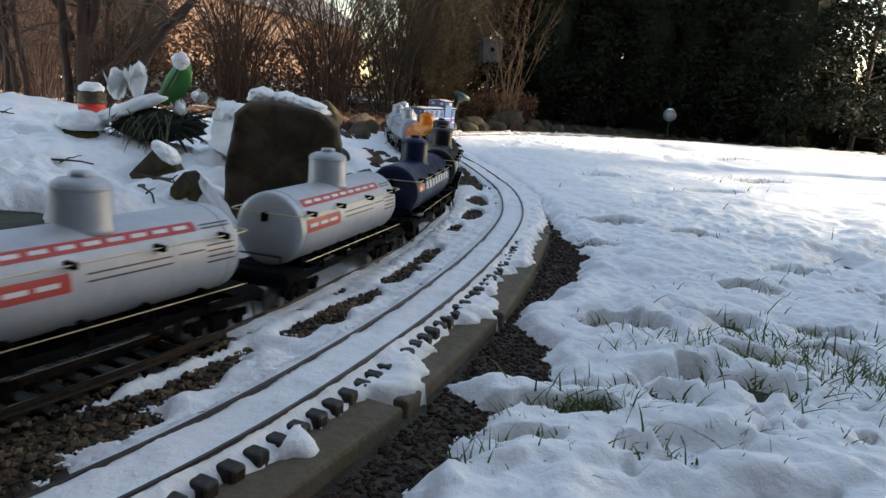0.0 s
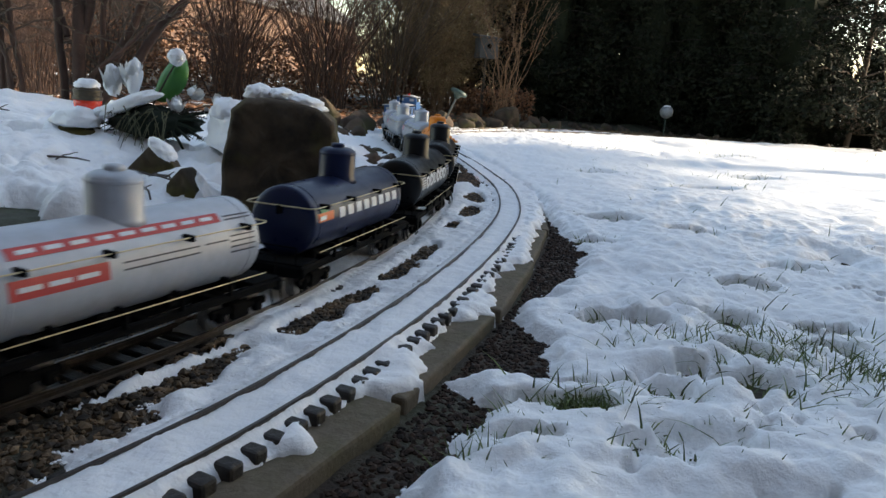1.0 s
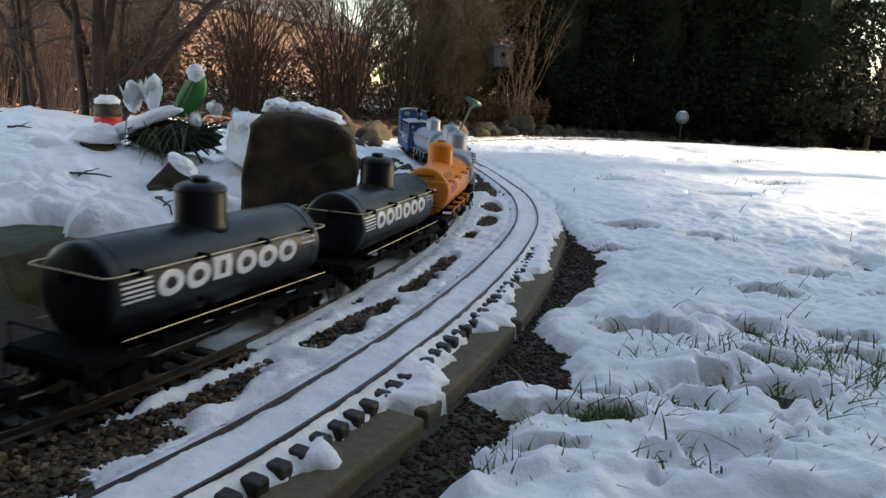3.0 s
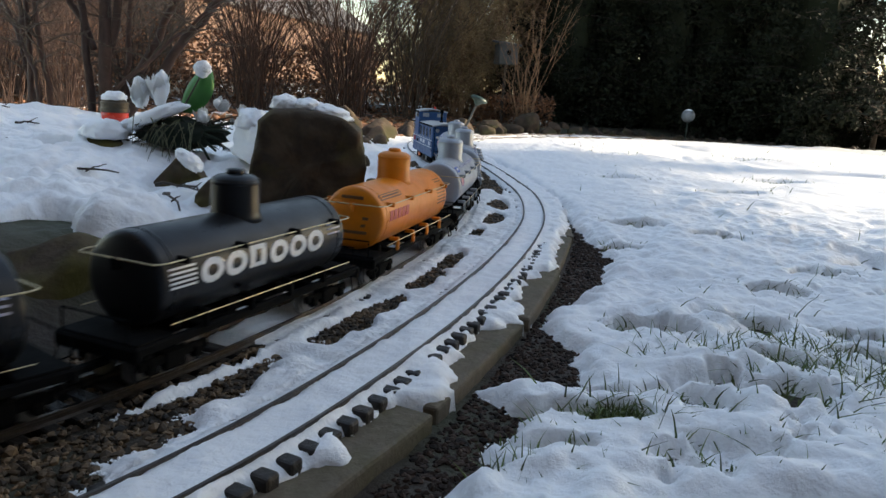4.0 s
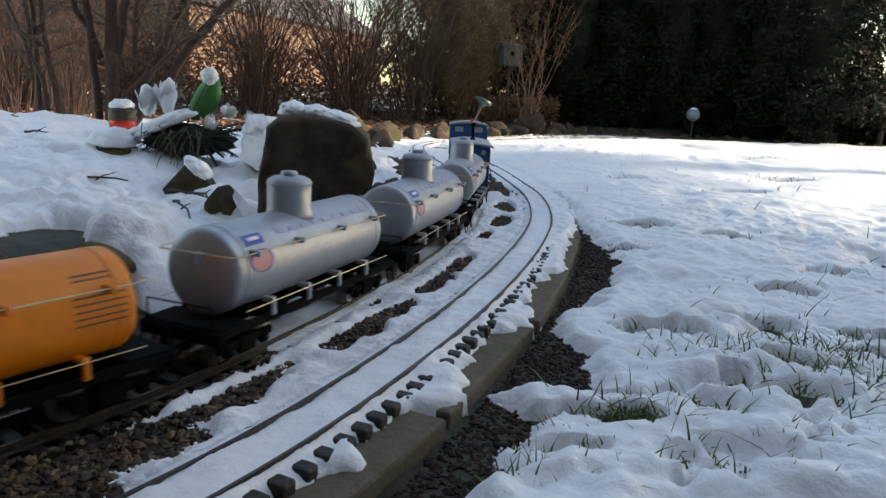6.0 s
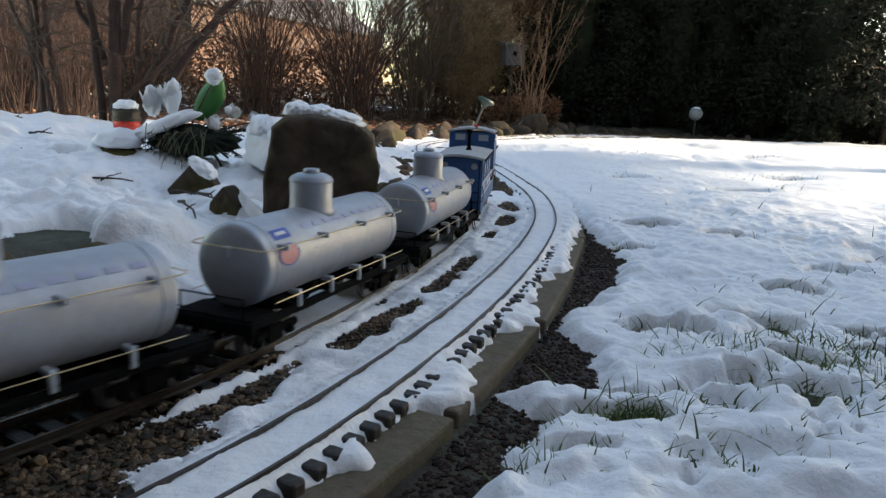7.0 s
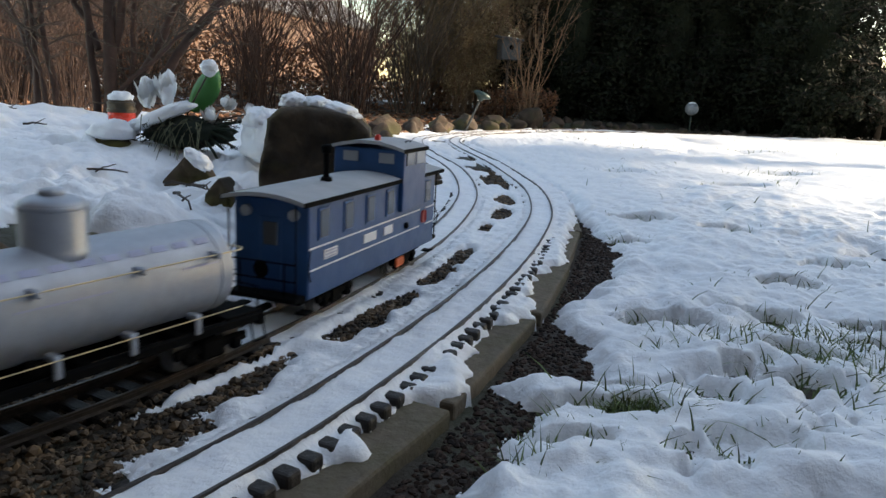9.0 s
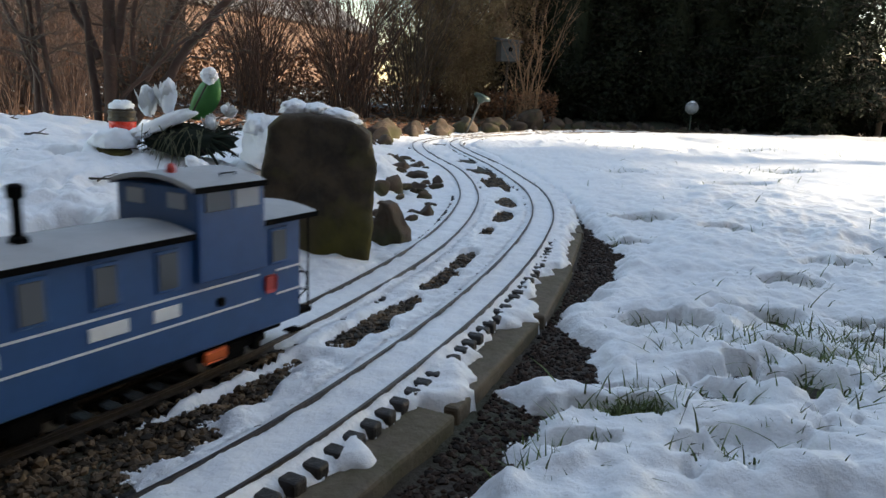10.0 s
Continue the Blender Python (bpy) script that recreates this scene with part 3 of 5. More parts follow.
def ring_decal(parent, name, material, x0, x1, a0, a1, hole, r=R_TANK + .0008, skew=.0):
    """A printed oval on the tank's flank, open in the middle where hole > 0, on both sides."""
    for side in (-1, 1):
        bm = bmesh.new()
        n, g = 28, []
        for f in (1.0, (1 + hole) / 2, max(hole, .02)):
            ring = []
            for k in range(n):
                q = 2 * math.pi * k / n
                a = radians(14 + (a0 + a1) / 2 + (a1 - a0) / 2 * f * math.sin(q))
                x = (x0 + x1) / 2 + (x1 - x0) / 2 * f * math.cos(q) + skew * f * math.sin(q)
                ring.append(bm.verts.new((x * -side, side * r * math.cos(a), Z_TANK + r * math.sin(a))))
            g.append(ring)
        for p, q in zip(g, g[1:]):
            for k in range(n):
                bm.faces.new((p[k], p[(k + 1) % n], q[(k + 1) % n], q[k]))
        bmesh.ops.recalc_face_normals(bm, faces=bm.faces)
        bmesh.ops.solidify(bm, geom=list(bm.faces), thickness=.0004)
        part(name, bm, material, parent)


def tank_car(label, colour, dome_colour=None, marks=(), bracket=None, end_print=()):
    car = tagged(new("tank_car"), label, "model tank car", group="train of tank cars")
    h = L_TANK / 2
    cap = [(.004, .0062), (R_TANK * .35, .0056), (R_TANK * .65, .0040), (R_TANK * .86, .0018), (R_TANK * .955, -.0002), (R_TANK * .988, -.0022), (R_TANK, -.0050)]
    prof = [(r, -h - d) for r, d in cap] + [(R_TANK, -h * .33), (R_TANK, h * .33)] + [(r, h + d) for r, d in cap[::-1]]
    tank = part("tank", lathe(prof, 48, "X", (0, 0, Z_TANK)), colour, car, smooth=True)
    for x in (-h + .016, h - .016):
        part("seam", lathe([(R_TANK - .001, x - .0012), (R_TANK + .0005, x - .0009), (R_TANK + .0005, x + .0009), (R_TANK - .001, x + .0012)], 48, "X", (0, 0, Z_TANK)), colour, tank, smooth=True)
    zt = Z_TANK + R_TANK
    dome = part("dome", lathe([(.029, zt - .010), (.0262, zt - .004), (.0250, zt), (.0250, zt + .030), (.0242, zt + .0335), (.018, zt + .037), (.010, zt + .0385)], 36), dome_colour or colour, car,
                smooth=True)
    part("hatch", lathe([(.0095, zt + .0365), (.0095, zt + .0410), (.0085, zt + .0430), (.003, zt + .0438)], 24), dome_colour or colour, dome, smooth=True)
    band = lathe([(.0252, zt + .028), (.0255, zt + .0285), (.0255, zt + .031), (.0250, zt + .0315)], 36)
    part("dome_band", band, dome_colour or colour, dome, smooth=True)
    # frame and deck
    part("centre_sill", box((.372, .026, .014), (0, 0, .036), .002), BLACK, car)
    for s in (-1, 1):
        part("side_sill", box((.372, .006, .009), (0, s * .044, .038), .0015), BLACK, car)
    for e in (-1, 1):
        part("end_beam", box((.010, .096, .014), (e * .181, 0, .036), .002), BLACK, car)
        part("end_platform", box((.044, .090, .003), (e * .160, 0, .0435), .0006), BLACK, car)
    for x in (-.09, 0, .09):
        part("cross_beam", box((.012, .088, .008), (x, 0, .036), .001), BLACK, car)
    for x in (-.115, -.04, .04, .115):
        part("saddle", box((.012, .058, .014), (x, 0, .045), .002), BLACK, car)
    for x in (-.100, -.033, .033, .100):
        for s in (-1, 1):
            br = box((.007, .014, .005), (x, s * .0430, .0565), .001)
            box((.006, .004, .017), (x, s * .0490, .0490), .001, bm=br)
            part("bracket", br, bracket or BLACK, car)
    # handrail round the tank and the wire below it
    zr, w, e = Z_TANK + .0215, R_TANK + .0035, h + .010
    pts = [(-e, -w * .86, zr), (-e + .004, -w * .95, zr), (-e + .012, -w, zr), (e - .012, -w, zr), (e - .004, -w * .95, zr), (e, -w * .86, zr),
           (e, w * .86, zr), (e - .004, w * .95, zr), (e - .012, w, zr), (-e + .012, w, zr), (-e + .004, w * .95, zr), (-e, w * .86, zr), (-e, -w * .86, zr)]
    part("handrail", wire(pts, .00075), GOLD, car, "thin brass handrail round the tank")
    yw = math.sqrt(R_TANK ** 2 - .0215 ** 2)
    for x in (-.125, -.045, .045, .125):
        for s in (-1, 1):
            part("rail_post", box((.005, w - yw + .006, .006), (x, s * (w + yw) / 2, zr - .001), .0008), bracket or BLACK, car)
    for x in (-e, e):
        part("rail_post", box((.010, .006, .011), (x * .985, 0, zr - .005), .0008), bracket or BLACK, car)
    for s in (-1, 1):
        part("lower_rail", rod((-.150, s * .0525, .0565), (.150, s * .0525, .0565), .00055), GOLD, car, "thin brass rod below the tank")
    # end steps, brake wheel, couplers
    for e in (-1, 1):
        part("coupler", box((.050, .008, .006), (e * .196, 0, .021), .001), BLACK, car)
        st = bmesh.new()
        for s in (-1, 1):
            wire([(e * .170, s * .043, .032), (e * .170, s * .047, .014), (e * .186, s * .047, .014), (e * .186, s * .043, .032)], .0009, st)
            rod((e * .184, s * .038, .043), (e * .184, s * .038, .066), .0009, st)
        rod((e * .184, -.038, .066), (e * .184, .038, .066), .0009, st)
        part("end_rail", st, BLACK, car)
        bogie(car, e * PIVOT)
    part("air_tank", lathe([(.003, -.03), (.011, -.028), (.011, .028), (.003, .03)], 16, "X", (.01, -.022, .020)), BLACK, car, smooth=True)
    for mk in marks:
        if mk[0].startswith("oval"):
            ring_decal(car, *mk)
        else:
            decal(car, *mk)
    for k, (half, z) in enumerate(end_print):
        for e in (-1, 1):
            part("end_print", box((.0012, 2 * half, .0042), (e * (h + .0050), 0, Z_TANK + z), .0003), BROWN_INK, car)
    return car


def bars(x0, x1, a0, a1, count, material, gap=.35, name="lettering"):
    w = (x1 - x0) / count
    return [(name, material, x0 + i * w, x0 + i * w + w * (1 - gap), a0, a1) for i in range(count)]


TEXT_R = R_TANK
red_marks = ([("red_band", RED_INK, -.128, .098, 24, 38)] + [("white_letter", WHITE_INK, -.120 + i * .024, -.104 + i * .024, 28.5, 33.5, TEXT_R + .0011) for i in range(9)]
             + [("red_panel", RED_INK, -.135, -.045, -16, 4)] + [("white_letter", WHITE_INK, -.128 + i * .026, -.108 + i * .026, -8.5, -3.5, TEXT_R + .0011) for i in range(3)]
             + [("small_print", DARK_INK, -.030, .060, -2 - 8 * i, 0 - 8 * i) for i in range(2)] + [("small_print", DARK_INK, .068, .10, -2, 0)]
             + [("small_print", DARK_INK, .104, .142, 30 - 5 * i, 32 - 5 * i) for i in range(2)] + [("small_print", DARK_INK, .104, .140, 2 - 7 * i, 4 - 7 * i) for i in range(4)])
navy_marks = ([("logo_orange", SPRING, -.140, -.098, -12, 2), ("logo_green", GREEN_INK, -.132, -.112, 2, 8), ("logo_white", WHITE_INK, -.136, -.120, -9, -3, TEXT_R + .0011)]
              + bars(-.080, .135, -14, 3, 8, WHITE_INK, .38))
white_word = ([("oval_mark", WHITE_INK, -.103 + i * .0345, -.071 + i * .0345, -24, 6, .46, R_TANK + .0008, .002) for i in (0, 1, 3, 4, 5)]
              + [("slanted_mark", WHITE_INK, -.033, -.007, -21, 7, R_TANK + .0006, .003), ("slanted_core", BLACK_P, -.0235, -.0165, -15, 1, R_TANK + .0011, .003)]
              + [("stripe", WHITE_INK, -.142, -.108, -20 + 5.5 * i, -17.5 + 5.5 * i) for i in range(5)]
              + [("small_print", LILAC_INK, .112, .138, -6 + 7 * i, -3.5 + 7 * i) for i in range(3)])
orange_marks = ([("word_block", RED_INK, -.128 + i * .0165, -.115 + i * .0165, -18, 0, R_TANK + .0006, .005) for i in range(5)] + [("print_frame", BROWN_INK, -.140, -.060, 22, 34)]
                + [("print_panel", ORANGE_P, -.137, -.063, 24, 32, TEXT_R + .0011), ("small_print", BROWN_INK, -.132, -.068, 26.5, 29.5, TEXT_R + .0016)]
                + [("small_print", BROWN_INK, .096, .140, 6 - 7 * i, 8 - 7 * i) for i in range(5)] + [("small_print", BROWN_INK, .100, .132, 30 - 6 * i, 32 - 6 * i) for i in range(2)])
silver_marks = ([("logo_blue", BLUE_INK, -.128, -.098, 22, 38), ("logo_white", WHITE_INK, -.122, -.104, 28, 33, TEXT_R + .0011), ("oval_logo", PINK_INK, -.130, -.094, -14, 14, 0.0), ("oval_rim", BLUE_INK, -.131, -.093, -15, 15, .90, R_TANK + .0011)]
                + bars(-.070, .135, 28, 36, 9, LILAC_INK, .35) + [("small_print", LILAC_INK, -.06, .02, -4, -2), ("small_print", LILAC_INK, .09, .13, 2, 4)])


def caboose():
    car = tagged(new("caboose"), "blue model caboose with white stripes, cupola and grey roof", "model caboose", group="train of tank cars")
    W, z0, z1 = .094, .031, .140
    xf, xr = .172, -.210
    L, xm = xf - xr, (xf + xr) / 2
    part("body", box((L, W, z1 - z0), (xm, 0, (z0 + z1) / 2), .0015), BLUE_P, car)

    def roof(xa, xb, zc, half, rise, name, parent, thick=.0045):
        vs, n = [], 12
        for x in (xa, xb):
            for k in range(n + 1):
                u = -1 + 2 * k / n
                vs.append((x, u * half, zc + rise * (1 - u * u)))
            for k in range(n, -1, -1):
                u = -1 + 2 * k / n
                vs.append((x, u * half, zc + rise * (1 - u * u) - thick))
        m = 2 * n + 2
        fs = [(k, (k + 1) % m, m + (k + 1) % m, m + k) for k in range(m)]
        fs += [tuple(range(m))[::-1], tuple(range(m, 2 * m))]
        r = obj(name, vs, fs, ROOF_GREY, parent, "grey roof dusted with snow", smooth=False)
        for s in (-1, 1):
            part("fascia", box((xb - xa + .001, .0015, .0055), ((xa + xb) / 2, s * (half + .0004), zc - .0025), .0004), BLACK, r)
        return r
    roof(-.068, .190, z1 + .002, .052, .007, "roof", car)
    roof(-.232, -.154, z1 + .002, .052, .007, "roof", car)
    # cupola
    cx, cl, cw, ct = -.111, .082, .106, .180
    cup = part("cupola", box((cl, cw, ct - .096), (cx, 0, (ct + .096) / 2), .0012), BLUE_P, car)
    roof(cx - cl / 2 - .001, cx + cl / 2 + .005, ct + .002, .055, .009, "cupola_roof", cup)
    for s in (-1, 1):
        for k in (-1, 1):
            part("window", box((.031, .002, .018), (cx + k * .0175, s * (cw / 2 + .0004), .168), .0006), GLASS_LIT if k < 0 else GLASS, cup, "small cupola window")
    for e in (-1, 1):
        for s in (-1, 1):
            part("window", box((.002, .023, .014), (cx + e * (cl / 2 + .0004), s * .027, .168), .0006), GLASS_LIT, cup, "small cupola window")
    part("marker_lamp", lathe([(.0045, ct + .010), (.0045, ct + .015), (.003, ct + .018), (.001, ct + .019)], 12, at=(cx + .030, .008, 0)), RED_LAMP, cup, "small red lamp on the cupola")
    part("grab_iron", wire([(cx - .020, .036, ct + .006), (cx - .020, .036, ct + .0095), (cx - .002, .036, ct + .0095), (cx - .002, .036, ct + .006)], .0007), BLACK, cup)
    # side windows with frames
    for s in (-1, 1):
        for x in (.140, .080, .020, -.040, -.176):
            w = part("window", box((.026, .0025, .037), (x, s * (W / 2 + .0004), .1135), .0008), BLUE_P, car)
            part("pane", box((.020, .0025, .031), (x, s * (W / 2 + .0014), .1135), .0005), GLASS, w, "dim window pane")
        for z in (.0885, .0640):
            part("stripe", box((.320, .0012, .0018), (.011, s * (W / 2 + .0004), z)), WHITE_INK, car, "thin white stripe")
            part("stripe", box((.036, .0012, .0018), (-.191, s * (W / 2 + .0004), z)), WHITE_INK, car, "thin white stripe")
        for x, l in ((.018, .036), (-.038, .028), (.122, .032)):
            part("plate", box((l, .0012, .0115), (x, s * (W / 2 + .0004), .0765), .0005), WHITE_INK, car, "small white printed plate")
        for k in range(3):
            part("small_print", box((.026, .0012, .0012), (.122, s * (W / 2 + .0009), .0730 + .0035 * k)), LILAC_INK, car)
        part("side_lamp", lathe([(.0045, s * (W / 2)), (.0045, s * (W / 2 + .003)), (.003, s * (W / 2 + .004))], 12, "Y", (-.098, 0, .073)), BLACK, car)
        part("emblem", box((.016, .0012, .018), (-.164, s * (W / 2 + .0004), .0765), .003), RED_INK, car, "faded red emblem")
    # ends: doors, lamps, rails
    for e, xe in ((1, xf), (-1, xr)):
        d = part("door", box((.002, .028, .082), (xe + e * .0006, 0, .080), .001), BLUE_P, car)
        part("pane", box((.002, .018, .026), (xe + e * .0016, 0, .102), .0006), GLASS, d, "dim window pane")
        for s in (-1, 1):
            part("end_lamp", lathe([(.0065, xe), (.0065, xe + e * .005), (.004, xe + e * .006)], 14, "X", (0, s * .030, .125)), GLASS_LIT, car, "small pale end lamp")
        part("platform", box((.024, .088, .006), (xe + e * .010, 0, .034), .001), BLACK, car)
        rl = bmesh.new()
        x2 = xe + e * .018
        for y in (-.042, -.028, .028, .042):
            rod((x2, y, .036), (x2, y, .074 if abs(y) < .04 else .139), .0010, rl)
        for z in (.074, .055):
            rod((x2, -.042, z), (x2, .042, z), .0010, rl)
        part("end_railing", rl, BLACK, car, "thin black platform railing")
        part("brake_wheel", lathe([(.009, x2 + e * .001), (.010, x2 + e * .002), (.009, x2 + e * .003)], 16, "X", (0, 0, .066)), BLACK, car)
        for s in (-1, 1):
            part("step", box((.018, .014, .002), (xe - e * .004, s * .040, .016), .0004), BLACK, car)
            part("grab_iron", wire([(xe - e * .004, s * .0475, .052), (xe + e * .004, s * .0505, .060), (xe + e * .006, s * .051, .074), (xe - e * .002, s * .048, .086)], .0008), BLACK, car)
        part("coupler", box((.044, .008, .006), (xe + e * .024, 0, .021), .001), BLACK, car)
        b = bogie(car, xm + e * .105)
        for s in (-1, 1) if e < 0 else ():
            part("spring", box((.030, .004, .013), (xm + e * .078, s * .0405, .020), .003), SPRING, b, "orange bogie spring block")
    part("underframe", box((.36, .060, .012), (xm, 0, .025), .002), BLACK, car)
    part("chimney", lathe([(.0038, z1 + .004), (.0038, z1 + .042), (.0062, z1 + .043), (.0070, z1 + .051), (.0045, z1 + .053)], 14, at=(.060, .006, 0)), BLACK, car, "black stove chimney")
    part("chimney_base", box((.012, .012, .010), (.060, .006, z1 + .009), .002), BLACK, car)
    return car


TRAIN = [tank_car("white tank car with red lettering bands", WHITE_P, marks=red_marks),
         None,
         tank_car("navy blue tank car with white lettering and fruit emblem", NAVY_P, marks=navy_marks),
         tank_car("gloss black tank car with big white lettering", BLACK_P, marks=white_word),
         None,
         tank_car("orange tank car with red lettering", ORANGE_P, marks=orange_marks, bracket=ORANGE_P, end_print=((.016, .030), (.024, .002), (.020, -.008), (.022, -.018))),
         tank_car("silver tank car with blue and red emblem", SILVER_P, marks=silver_marks, bracket=SILVER_P),
         None, None,
         caboose()]
for i in (1, 4, 7, 8):
    TRAIN[i] = copy_thing(TRAIN[i - 1], pose(0, 0, 0))


# ---- stones on the bank ----
def stone(name, size, seed, material, detail=4, facets=10, rough=.05, label="", category="stone", group=""):
    """A boulder: a ball cut by random planes, then roughened."""
    rnd = random.Random(seed)
    bm = bmesh.new()
    bmesh.ops.create_icosphere(bm, subdivisions=detail, radius=1)
    cuts = []
    for _ in range(facets):
        v = Vector((rnd.uniform(-1, 1), rnd.uniform(-1, 1), rnd.uniform(-.8, 1))).normalized()
        cuts.append((v, rnd.uniform(.55, .85)))
    for v in bm.verts:
        co = v.co.copy()
        for n, d in cuts:
            k = co.dot(n)
            if k > d:
                co -= n * (k - d) * .92
        co *= 1 + rough * noise.fractal(co * 2.2 + Vector((seed, 0, 0)), 1.0, 2.0, 5)
        v.co = (co.x * size[0], co.y * size[1], co.z * size[2])
    me = bpy.data.meshes.new(name)
    bm.to_mesh(me)
    bm.free()
    me.materials.append(material)
    me.polygons.foreach_set("use_smooth", [True] * len(me.polygons))
    ob = new(name, me)
    return tagged(ob, label, category, group)


def slab(name, outline, depth, seed, material, label, category="stone"):
    """A standing stone from a few outline corners (x, z), thick in y, with uneven faces."""
    n = len(outline)
    dense = []
    for i in range(n):
        a, b = Vector(outline[i]), Vector(outline[(i + 1) % n])
        for k in range(9):
            dense.append(a.lerp(b, k / 9))
    c = sum(dense, Vector((0, 0))) / len(dense)
    vs, fs, m = [], [], len(dense)
    rings = [(-.5, f) for f in (.06, .15, .25, .35, .45, .55, .65, .75, .84, .92)] + [(-.46, .985), (-.36, 1.0), (-.12, 1.0), (.12, 1.0), (.36, .99), (.46, .95), (.5, .8), (.5, .4)]
    for y, f in rings:
        for p in dense:
            q = c + (p - c) * f
            w = Vector((q.x, y * depth, q.y))
            d = noise.fractal(w * 14 + Vector((seed, seed, 0)), 1.0, 2.0, 5)
            e = noise.fractal(w * 45 + Vector((0, seed, 0)), 1.0, 2.0, 4)
            vs.append((w.x + .006 * d * f, w.y - .012 * d - .0045 * e, w.z + .004 * d * f))
    for r in range(len(rings) - 1):
        for k in range(m):
            fs.append((r * m + k, r * m + (k + 1) % m, (r + 1) * m + (k + 1) % m, (r + 1) * m + k))
    fs.append(tuple(range(m))[::-1])
    fs.append(tuple(range((len(rings) - 1) * m, len(rings) * m)))
    ob = obj(name, vs, fs, material)
    return tagged(ob, label, category)




def snow_cap(size, seed, place, label="rounded cap of melting snow on a stone", lump=.20):
    """Overlapping soft lumps merged to one drift, flat below."""
    rnd = random.Random(seed)
    bm = bmesh.new()
    bmesh.ops.create_icosphere(bm, subdivisions=4, radius=1)
    for v in bm.verts:
        co = v.co
        k = 1 + lump * noise.fractal(co * 1.8 + Vector((seed * 1.7, 0, 0)), 1.0, 2.0, 4) + .07 * noise.fractal(co * 6 + Vector((seed, 0, 0)), .8, 2.0, 3)
        x, y, z = co.x * k, co.y * k, co.z * k
        z = z if z > -.25 else -.25 + (z + .25) * .25
        v.co = (x * size[0], y * size[1], z * size[2])
    ob = part("snow_cap", bm, SNOW, None, smooth=True)
    ob.matrix_basis = place
    return tagged(ob, label, "snow")


rock = slab("standing_stone", [(-.092, -.03), (.076, -.03), (.084, .06), (.086, .16), (.078, .195), (.050, .216), (-.020, .226), (-.058, .224), (-.078, .206), (-.084, .170), (-.088, .140), (-.090, .07)],
            .13, 3, ROCK, "tall mossy sandstone boulder capped with snow")
rock.matrix_basis = pose(-.203, 1.225, 0, 0, 0, 6)
snow_cap((.022, .04, .016), 2, pose(-.246, 1.218, .229))
snow_cap((.024, .04, .013), 5, pose(-.208, 1.222, .229))
snow_cap((.034, .045, .012), 7, pose(-.172, 1.228, .220, 0, 14, 0))

# mossy edging stones that hold the bank, behind the train
for k, (x, y, z, a, b, c, r) in enumerate([(-.440, .85, .012, .10, .06, .075, 42), (-.535, .74, .020, .11, .07, .085, 45), (-.655, .60, .025, .11, .07, .085, 48), (-.78, .46, .025, .12, .08, .085, 48),
                                            (-.90, .32, .025, .12, .08, .085, 48), (-1.05, .15, .02, .14, .08, .08, 45)]):
    st = stone("edging_stone", (a, b, c), 20 + k, ROCK, label="dark mossy edging stone under a lip of snow", group="stones holding the bank")
    st.matrix_basis = pose(x, y, z, 0, 0, r)
for k, (x, y, z, a, b, c, r) in enumerate([(-.68, .80, .090, .13, .08, .030, 45), (-.84, .63, .095, .13, .08, .030, 45)]):
    snow_cap((a, b, c), 40 + k, pose(x, y, z, 0, 0, r), "soft lip of snow along the bank")

snow_cap((.070, .020, .013), 45, pose(-.268, 1.10, .050, 0, 58, 0), "snow-laden ledge leaning from the bank to the track")

# shards and small stones
sh = slab("stone_shard", [(-.055, -.03), (.050, -.03), (.042, .012), (.012, .058), (-.006, .066), (-.022, .046), (-.052, .012)], .06, 11, ROCK, "small pointed stone half under snow")
sh.matrix_basis = pose(-.480, 1.44, .055, 0, 0, 8)
snow_cap((.030, .032, .015), 13, pose(-.468, 1.422, .106, 0, 38, 0))
sl = slab("stone_slab", [(-.030, -.03), (.030, -.03), (.012, .030), (-.016, .050), (-.034, .02)], .05, 14, ROCK, "dark brown stone shard beside the boulder")
sl.matrix_basis = pose(-.345, 1.20, .055, 0, 10, -12)
pt = slab("pointed_stone", [(-.034, -.02), (.036, -.02), (.032, .014), (.004, .066), (-.012, .070), (-.026, .03)], .05, 15, ROCK_B, "brown pointed stone leaning against the boulder")
pt.matrix_basis = pose(-.098, 1.36, -.004, 0, 0, -20)
for k, (x, y, z, a, b, c, r) in enumerate([(-.150, 1.75, .038, .024, .02, .022, 0), (-.115, 2.02, .006, .035, .02, .012, 30), (-.19, 1.62, .045, .045, .012, .014, 60), (-.24, 2.15, .04, .045, .035, .04, 10),
                                            (-.12, 1.55, .000, .025, .012, .008, 40), (-.07, 1.66, -.006, .018, .012, .008, 0), (-.10, 2.35, .000, .03, .02, .010, 80), (-.22, 2.6, .0, .04, .02, .014, 20),
                                            (-.035, 1.80, -.006, .018, .012, .007, 0), (-.16, 2.9, -.005, .03, .02, .012, 0), (-.11, 1.86, .002, .03, .008, .008, 70), (-.16, 1.95, .012, .03, .012, .010, 130)]):
    st = stone("small_stone", (a, b, c), 60 + k, ROCK_B, detail=3, label="small brown stone on the snowy slope", group="small stones on the slope")
    st.matrix_basis = pose(x, y, z, 0, 0, r)

